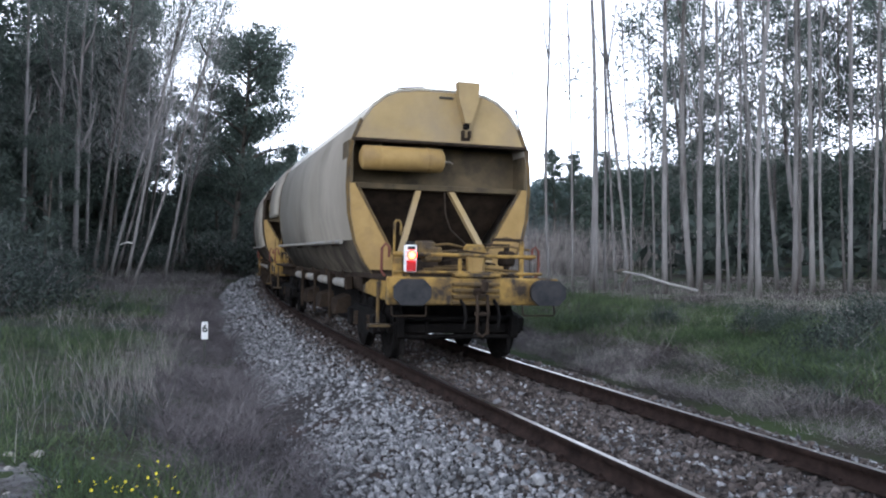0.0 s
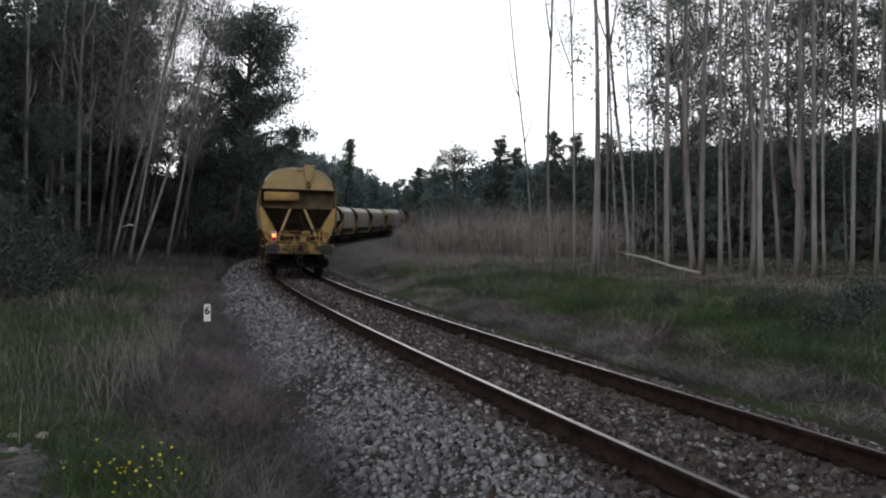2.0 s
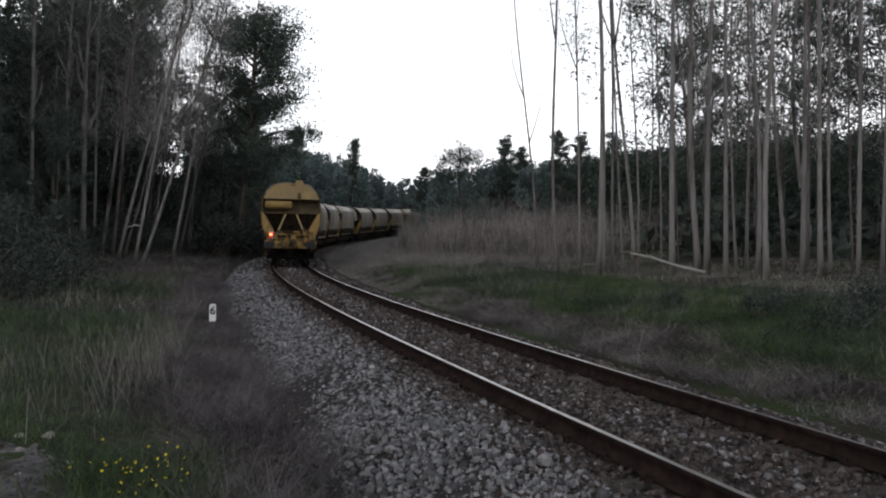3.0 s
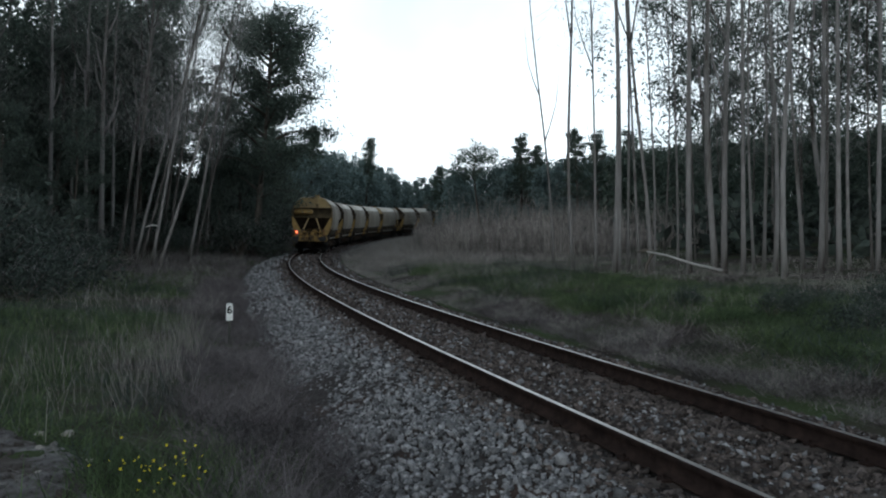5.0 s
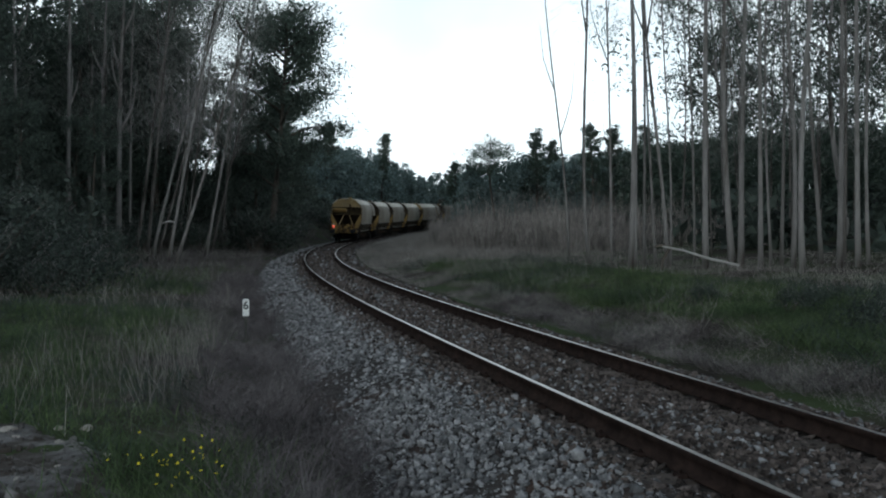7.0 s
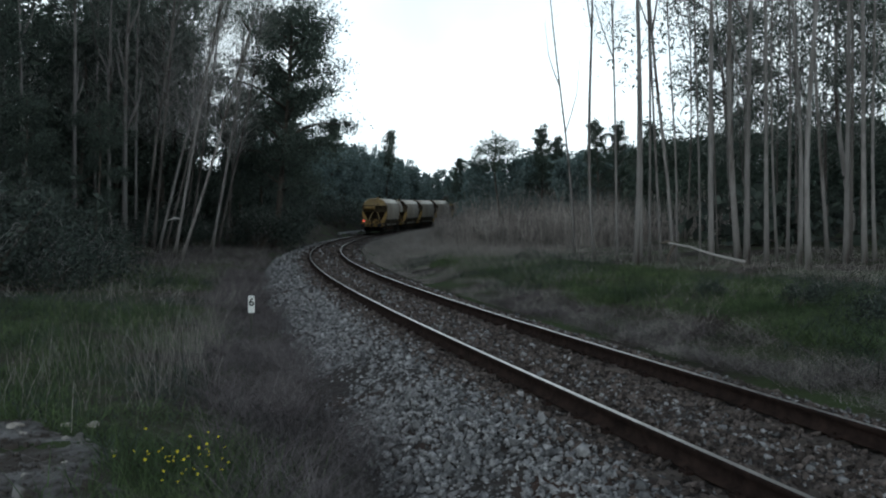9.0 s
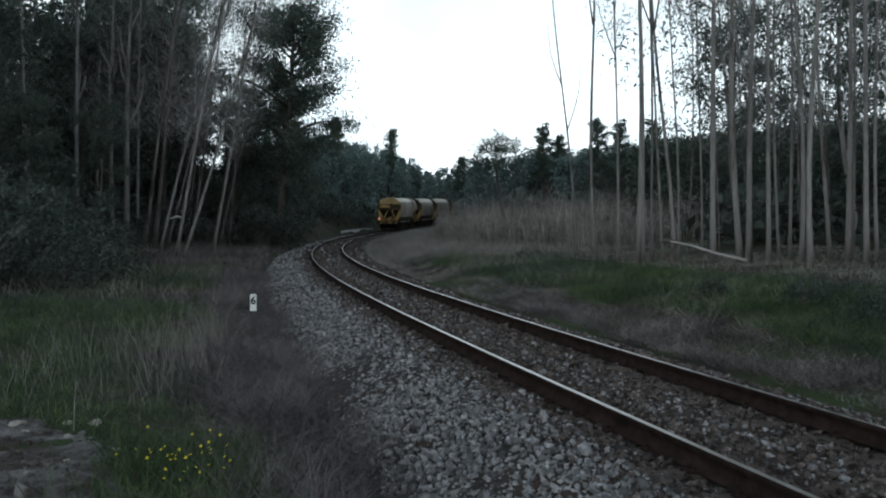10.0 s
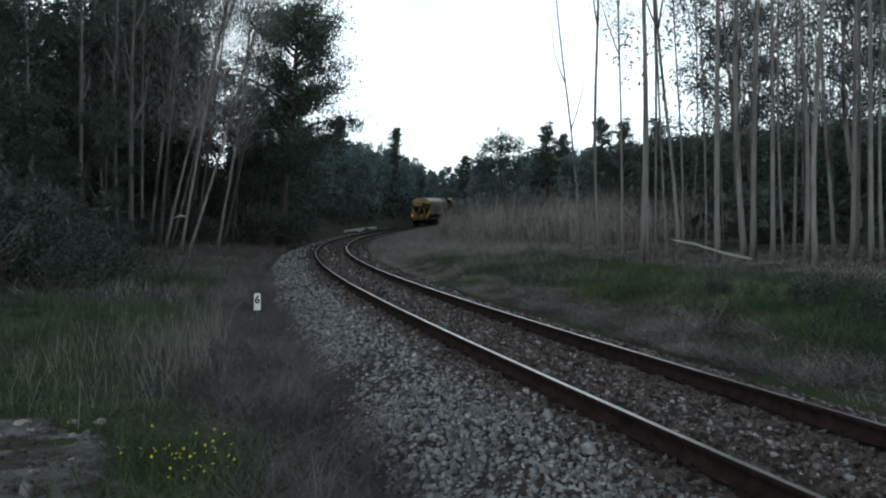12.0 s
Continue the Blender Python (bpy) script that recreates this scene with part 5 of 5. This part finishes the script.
copies_of(_broad[0], [(-15.6, 64.5, 0.62), (-18.6, 38.5, 0.46), (-21.6, 40.5, 0.62), (-19.4, 64.0, 1.0), (-24.0, 56.0, 1.0), (-27.0, 50.0, 1.1), (-25.5, 61.0, 1.0)] + scatter(4, 40, 84, -36, -22, 71, 3.0))
copies_of(_broad[1], [(-14.9, 65.5, 0.66), (-19.6, 60.5, 1.0), (-14.6, 71.0, 0.75), (-22.5, 60.0, 1.1), (-29.0, 47.0, 1.0), (-25.0, 42.0, 1.0)] + scatter(6, 22, 60, -38, -22, 72, 3.0))
copies_of(_broad[2], [(-14.0, 78.0, 0.7), (-16.6, 41.0, 0.42), (-20.0, 36.0, 0.5), (-21.5, 67.0, 0.9), (-26.0, 45.0, 1.1), (-23.5, 37.0, 0.95)] + scatter(6, 10, 60, -40, -23, 73, 3.0))
# leafy trees behind the bare plantation stems
_high = [leafy_tree(430 + k, 16 + k, 3.0, 0.34, 9, 84, 0.21, 0.7, LEAF, BARK, 0.15, "eucalyptus_tree", "leafy eucalyptus behind the bare plantation stems", "plantation eucalyptus trees") for k in range(3)]
_behind = [(math.sin(radians(a)) * d, math.cos(radians(a)) * d, k) for a, d, k in ((19.2, 52, 1.1), (26.4, 43, 1.0))]
copies_of(_high[0], scatter(10, 8, 60, 21, 46, 81, 3.2) + _behind[::2])
copies_of(_high[1], scatter(9, 4, 46, 26, 52, 82, 3.2) + _behind[1::2])
copies_of(_high[2], scatter(8, -6, 40, 20, 50, 83, 3.2))


def pine(seed, height, spread, low, flat, label, cone=True):
    return leafy_tree(seed, height, spread, low, 11, 46, 0.30, -0.4, PINE, BARK_DARK, 0.22, "pine_tree", label, "pines above the far wood", flat, 0.22, 24 if cone else 16, 0.75, cone=cone)


_umbrella = pine(500, 13.4, 4.3, 0.62, 0.9, "umbrella-shaped stone pine above the far wood", cone=False)
copies_of(_umbrella, [(9.0, 118.0, 0.93)])
_pines = [pine(501 + k, 14.5, 2.4, 0.30, 0.9, "dark ragged pine above the far wood") for k in range(3)]
copies_of(_pines[0], [(14.6, 118.0, 1.0), (-19.5, 118.0, 1.0), (22.5, 105.0, 0.9)])
copies_of(_pines[1], [(16.8, 122.0, 0.95), (-16.0, 128.0, 0.95), (27.0, 104.0, 0.95)])
copies_of(_pines[2], [(3.9, 134.0, 0.9), (-9.0, 150.0, 0.95), (19.0, 100.0, 0.9), (-22.0, 122.0, 1.05)])


def far_woods():
    """The wood that closes the view, and the thicket on the slope behind the plantation."""
    r = np.random.default_rng(9)
    lots, slope = [], []
    places = []
    for _ in range(720):
        a, d = radians(r.uniform(-14, 20)), r.uniform(112, 210)
        places.append((math.sin(a) * d, math.cos(a) * d, r.triangular(0.62, 0.95, 1.03), a))
    for _ in range(170):
        a, d = radians(r.uniform(13, 36)), r.uniform(72, 125)
        places.append((math.sin(a) * d, math.cos(a) * d, r.uniform(0.90, 1.02), a))
    for _ in range(80):
        a, d = radians(r.uniform(36, 314)), r.uniform(60, 140)
        places.append((math.sin(a) * d, math.cos(a) * d, r.uniform(0.8, 1.15), a))
    for x, y, k, a in places:
        u, s = beside(np.array([x]), np.array([y]))
        if abs(u[0]) < 7 or (0 < u[0] < 14 and s[0] < 100):
            continue
        d = math.hypot(x, y)
        g = float(ground_z(np.array([x]), np.array([y]))[0])
        rise = np.interp(math.degrees(a), [-17, -8, -3.6, -1.6, -0.5, 1, 2.2, 8, 15, 23, 36], [0.114, 0.107, 0.092, 0.077, 0.064, 0.070, 0.080, 0.086, 0.094, 0.106, 0.108]) if abs(a) < 0.7 else 0.11
        top = 1.55 + d * float(rise) * k
        h = max(top - g, 4.0)
        w = h * r.uniform(0.15, 0.25)
        n = 18
        t = r.uniform(0.08, 1.0, n) ** 0.8
        hub = np.stack([r.normal(0, 1, n) * w * 0.62 * (1.15 - t), r.normal(0, 1, n) * w * 0.62 * (1.15 - t), g + h * t], 1) + [x, y, 0]
        c = np.repeat(hub, 26, 0) + r.normal(0, 1, (n * 26, 3)) * w * 0.22
        (slope if 0.22 < a < 0.7 else lots).append(leaves(c, np.full(len(c), 0.56), 0.0, 0.45))
    for k in range(146):
        a, d = (radians(r.uniform(-46, -17.5)), r.uniform(60, 115)) if k < 110 else (radians(r.uniform(15, 44)), r.uniform(52, 95))
        x, y = math.sin(a) * d, math.cos(a) * d
        g, h = float(ground_z(np.array([x]), np.array([y]))[0]), r.uniform(13, 24)
        t = r.uniform(0.03, 1.0, 34)
        hub = np.stack([r.normal(0, 2.3, 34), r.normal(0, 2.3, 34), g + h * t], 1) + [x, y, 0]
        near = k >= 110
        c = np.repeat(hub, 40 if near else 24, 0)
        c = c + r.normal(0, 1, c.shape) * (0.6 if near else 0.75)
        slope.append(leaves(c, np.full(len(c), 0.36 if near else 0.62), 0.3, 0.35))
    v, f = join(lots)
    stuff("far_woods", v, f, WOODS_HAZED, "evergreen wood closing the view, colour paled for haze", "woods")
    v, f = join(slope)
    stuff("slope_woods", v, f, PINE, "dark wooded slope behind the plantation", "woods")
    lots = []
    for k in range(900):
        s, u = (r.uniform(-20, 120), r.uniform(19, 95)) if k < 620 else (r.uniform(66, 165), r.uniform(-30, -5.2))
        p = track_array(np.array([s]), np.array([u]), 0)[0]
        g = float(ground_z(np.array([p[0]]), np.array([p[1]]))[0])
        h = r.uniform(1.0, 2.6)
        c = r.normal(0, 1, (50, 3)) * [1.1, 1.1, 0.35 * h] + [p[0], p[1], g + 0.45 * h]
        lots.append(leaves(c, np.full(50, 0.75), 0.0, 0.5))
    v, f = join(lots)
    stuff("thicket", v, f, BUSH, "dark undergrowth on the slopes under the trees", "undergrowth")


far_woods()


def bush(seed, label):
    thing = new("bush")
    r = random.Random(seed)
    for k in range(7):
        a, ln = k * 0.9 + r.uniform(-0.3, 0.3), r.uniform(0.7, 1.3)
        e = Vector((math.cos(a) * ln * 0.7, math.sin(a) * ln * 0.7, ln))
        part("stem", Shape().tube([(0, 0, 0), e * 0.5 + Vector((0, 0, 0.1)), e], [0.03, 0.02, 0.008], 5), BARK_DARK, thing)
    hub = rng.normal(0, 1, (34, 3)) * [0.62, 0.62, 0.36] + [0, 0, 0.85]
    hub[:, 2] = np.abs(hub[:, 2])
    c = np.repeat(hub, 44, 0) + rng.normal(0, 0.17, (34 * 44, 3))
    c[:, 2] = np.abs(c[:, 2])
    part_soup("foliage", *leaves(c, np.full(len(c), 0.13), 0.2, 0.4), BUSH, thing)
    n = 70
    st = np.stack([rng.normal(0, 0.5, n), rng.normal(0, 0.5, n), rng.uniform(0.3, 1.2, n)], 1)
    tagged(part_soup("twig_spray", *join(twig_ribbons(st, rng.uniform(0.3, 0.8, n), 0.010, rng.uniform(0.5, 0.95, n))), TWIG, thing), "bare grey twigs", kind="stuff")
    return tagged(thing, label, "bush", "bushes at the wood's edge")


_bushes = [bush(600 + k, "dark scrubby bush at the edge of the wood") for k in range(3)]
copies_of(_bushes[0], [(-9.6, 23.0, 1.0), (-11.2, 22.6, 1.3), (-10.6, 19.8, 1.2), (-12.6, 20.5, 1.5)] + scatter(14, 18, 60, -19, -9.5, 91, 1.2, 1.0, 1.9))
copies_of(_bushes[1], [(-12.6, 24.0, 1.4), (-10.8, 26.5, 1.1), (-9.4, 20.6, 0.8), (-13.4, 22.0, 1.6)] + scatter(14, 14, 50, -22, -11, 92, 1.2, 1.0, 1.9))
copies_of(_bushes[2], [(6.7, 12.4, 0.40), (7.6, 13.4, 0.46), (8.5, 12.2, 0.5), (6.2, 14.6, 0.34), (5.6, 17.2, 0.32), (8.9, 14.6, 0.5), (7.2, 16.0, 0.36), (-14.5, 27.0, 1.4), (-13.0, 30.0, 1.3)] + [(-12.2, 58.0, 1.9), (-11.9, 61.0, 1.8), (-12.2, 64.5, 2.0), (-12.4, 68.0, 2.0)] + scatter(22, 55, 118, -12, -4.6, 93, 1.2, 1.0, 1.9))


# ---- small things ----
def build_kerb():
    rows = []
    for s in np.arange(97, 117, 1.0):
        q, right, up = track(s)
        rows.append([q + right * a + up * b for a, b in ((-3.6, -0.7), (-3.6, 0.12), (-3.63, 0.15), (-3.84, 0.15), (-3.87, 0.12), (-3.87, -0.7))])
    sheet("retaining_kerb", rows, PALE_CONCRETE, "low pale concrete kerb at the foot of the bank", "kerb")


build_kerb()


def build_marker():
    x, y = -3.30, 14.94
    z = float(ground_z(np.array([x]), np.array([y]))[0])
    post = new("distance_post")
    post.matrix_basis = pose(x, y, z + 0.005, 0, 1.0, 13)
    shaft = Shape().box(-0.028, 0.028, -0.025, 0.025, -0.1, 0.45, 0.008)
    part("shaft", shaft, CONCRETE, post, "grey concrete shaft")
    head = Shape()
    w = 0.056
    arch = [(-w, 0, 0.43), (w, 0, 0.43), (w, 0, 0.70), (w * 0.8, 0, 0.725), (-w * 0.8, 0, 0.725), (-w, 0, 0.70)]
    head.plate([(a, -0.045, c) for a, b, c in arch], (0, 0.08, 0))
    part("head", head, WHITE, post, "white painted concrete head")
    curve = bpy.data.curves.new("numeral", "FONT")
    curve.body, curve.size, curve.extrude, curve.align_x = "6", 0.19, 0.002, "CENTER"
    curve.offset = 0.004
    curve.materials.append(BLACK)
    num = new("numeral", curve)
    num.parent = post
    num.matrix_basis = pose(0, -0.053, 0.555, 90, 0, 0)
    tagged(num, "black painted figure six")
    tagged(post, "small white lineside distance post with a black six", "marker post")


build_marker()


def build_log():
    a, b = Vector((7.40, 27.2, 1.02)), Vector((9.45, 26.2, 0.46))
    pts = [a, a.lerp(b, 0.3) + Vector((0, 0, 0.03)), a.lerp(b, 0.65) + Vector((0, 0, -0.03)), b + Vector((0.1, 0, -0.04))]
    log = new("fallen_log")
    part("stem", Shape().tube(pts, [0.028, 0.036, 0.042, 0.046], 9), BLEACHED, log, smooth=True)
    part("snag", Shape().tube([a + Vector((0.25, 0, -0.05)), a + Vector((0.05, 0.1, -0.45)), a + Vector((0.0, 0.12, -0.95))], [0.05, 0.045, 0.05], 7), BARK_DARK, log, "dark broken prop under the raised end")
    part("snag", Shape().tube([a + Vector((-0.25, 0, -0.02)), a + Vector((-0.02, 0, 0.03)), a + Vector((0.35, 0, -0.03))], [0.03, 0.05, 0.04], 7), BARK_DARK, log)
    tagged(log, "pale fallen tree stem propped at one end", "log")


build_log()


def build_dirt():
    rows = []
    for i in range(28):
        row = []
        for k in range(28):
            x, y = -5.2 + 3.4 * k / 27, 3.6 + 3.9 * i / 27
            row.append((x, y))
        rows.append(row)
    xy = np.array(rows).reshape(-1, 2)
    inside = ((xy[:, 0] + 3.35) / 1.25) ** 2 + ((xy[:, 1] - 5.6) / 1.75) ** 2 + 1.2 * (patchy(xy[:, 0], xy[:, 1], 3.4, 3) - 0.5)
    z = ground_z(xy[:, 0], xy[:, 1]) + np.clip((1.0 - inside) * 0.06, -0.08, 0.006) + 0.012 * (patchy(xy[:, 0], xy[:, 1], 9.0, 41) - 0.5)
    pts = np.column_stack([xy, z]).reshape(28, 28, 3)
    sheet("dirt_patch", [list(map(tuple, row)) for row in pts], DIRT, "bare trodden grey-brown dirt beside the verge", "dirt")


build_dirt()


def lump(name, x, y, size, seed, mat, label, category, group):
    r = np.random.default_rng(seed)
    bm = bmesh.new()
    bmesh.ops.create_icosphere(bm, subdivisions=2, radius=size)
    for v in bm.verts:
        v.co *= 1 + 0.75 * noise.noise(v.co * (1.3 / size) + Vector((seed * 1.37, 0, 0)))
        v.co.z *= 0.5
    me = bpy.data.meshes.new(name)
    bm.to_mesh(me)
    bm.free()
    me.materials.append(mat)
    ob = new(name, me)
    ob.matrix_basis = pose(x, y, float(ground_z(np.array([x]), np.array([y]))[0]) + size * 0.16, 0, 0, float(r.uniform(0, 360)))
    return tagged(ob, label, category, group)


def build_clods():
    n = 3200
    x, y = rng.uniform(-4.9, -2.0, n), rng.uniform(3.8, 7.5, n)
    k = open_dirt(x, y)
    x, y = x[k], y[k]
    r = 0.012 * rng.lognormal(0, 0.6, len(x))
    v, f = rubble(np.stack([x, y, ground_z(x, y) + 0.008], 1), r)
    stuff("clods", v, f, DIRT, "small clods and pebbles on the bare dirt", "pebbles")


build_clods()
for _k, (_x, _y, _s) in enumerate(((-3.58, 7.15, 0.085), (-3.02, 7.38, 0.07), (-3.22, 7.30, 0.05), (-3.05, 6.9, 0.045), (-3.42, 6.95, 0.04), (-3.75, 6.4, 0.05), (-2.55, 6.6, 0.04),
                                   (-2.9, 5.9, 0.035), (-3.3, 5.6, 0.03), (-2.75, 6.2, 0.03), (-3.6, 6.8, 0.035))):
    lump("stone", _x, _y, _s * 0.8, 700 + _k, ROCK, "pale rough stone lying on the bare dirt", "stone", "stones on the dirt")


def build_flowers():
    bed = new("flowering_weed")
    z = float(ground_z(np.array([-1.72]), np.array([5.75]))[0])
    bed.matrix_basis = pose(-1.72, 5.75, z)
    n = 1500
    x, y = rng.normal(0, 0.34, n), rng.normal(0, 0.50, n)
    zz = ground_z(x - 1.95, y + 5.75) - z
    v, f = ribbons(np.stack([x, y, zz - 0.02], 1), rng.normal(0, 0.45, (n, 2)), rng.uniform(0.12, 0.38, n), rng.uniform(0.006, 0.014, n), rng.uniform(0, 0.6, n), 2)
    tagged(part_soup("foliage", v, f, GRASS, bed), "green weed foliage", kind="stuff")
    flower = Shape()
    for k in range(5):
        a = k * 2 * math.pi / 5
        c, s = math.cos(a), math.sin(a)
        flower.plate([(0, 0, 0), (0.007 * c - 0.005 * s, 0.007 * s + 0.005 * c, 0.004), (0.012 * c, 0.012 * s, 0.006), (0.007 * c + 0.005 * s, 0.007 * s - 0.005 * c, 0.004)], (0, 0, 0.0015))
    me = flower.mesh("flower", PETAL)
    for _ in range(40):
        fx, fy = random.gauss(0, 0.15), random.gauss(0, 0.30)
        g = float(ground_z(np.array([fx - 1.95]), np.array([fy + 5.75]))[0]) - z
        ob = new("flower", me)
        ob.parent = bed
        ob.matrix_basis = pose(fx, fy, g + random.uniform(0.14, 0.34), random.uniform(20, 75), random.uniform(-40, 40), random.uniform(0, 360))
    tagged(bed, "green weed with small yellow flowers on the verge", "wildflowers")


build_flowers()


# ---- the line and its verges behind the viewer ----
def build_rear():
    n = 11000
    s, u = rng.uniform(-13.5, 1.6, n), rng.uniform(-3.0, 2.2, n)
    u = np.where(np.abs(np.abs(u) - GAUGE / 2) < 0.085, u + 0.19, u)
    r = 0.036 * rng.lognormal(0, 0.28, n)
    z = np.minimum(np.interp(u, BALLAST_U, BALLAST_Z) + r * rng.uniform(-0.15, 0.5, n), -0.10)
    stuff("ballast_stones", *rubble(track_array(s, u, z), r), STONE, "loose grey crushed ballast stones along the track", "gravel")
    grow("grass", 0, along(26000, -13, 4, -9, -3.4), GRASS, "short rough green grass on the verge", "grass", (0.06, 0.22), (0.008, 0.016), lean=0.6, bend=0.6,
         keep=lambda x, y, s, u: (y < 3.2) & (patchy(x, y, 0.55, 1) > 0.36))
    grow("verge_grass", 0, along(20000, -13, 3, 3.0, 10), GRASS, "green grass strip beside the track", "grass", (0.06, 0.24), (0.008, 0.016), lean=0.6, bend=0.6,
         keep=lambda x, y, s, u: patchy(x, y, 0.5, 7) > 0.30)


build_rear()


# ---- what moves ----
def motions():
    """The train rolls away round the curve."""
    seconds = [0, 0.5, 1, 1.5, 2, 2.5, 3, 5, 5.5, 6, 6.5, 7, 9, 9.5, 10, 10.5, 11, 11.5, 12]
    gone = [12.9, 18.02, 23.08, 28.15, 33.21, 38.29, 43.37, 63.54, 68.35, 72.92, 77.42, 81.92, 99.99, 104.6, 109.32, 114.15, 119.06, 124.02, 128.99]
    for wagon, ahead, base in TRAIN:
        rows = []
        for t in np.arange(0, 12.01, 0.5):
            s = float(np.interp(t, seconds, gone)) + ahead
            a, r0, up0 = track(s + 0.45)
            b, r1, up1 = track(s + 0.45 + base)
            way = (b - a).normalized()
            right = (r0 + r1).normalized()
            up = right.cross(way).normalized()
            right = way.cross(up)
            m = Matrix((right, way, up)).transposed().to_4x4()
            m.translation = a - way * 0.45
            rows.append((float(t), m))
        walk(wagon, rows)
    for wheels in long_sets:
        rest = wheels.matrix_basis.copy()
        rows = []
        for t in [k / 15 for k in range(181)]:
            angle = (float(np.interp(t, seconds, gone)) - gone[0]) / 0.455
            rows.append((t, rest @ Matrix.Rotation(-angle, 4, "X")))
        walk(wheels, rows)


motions()
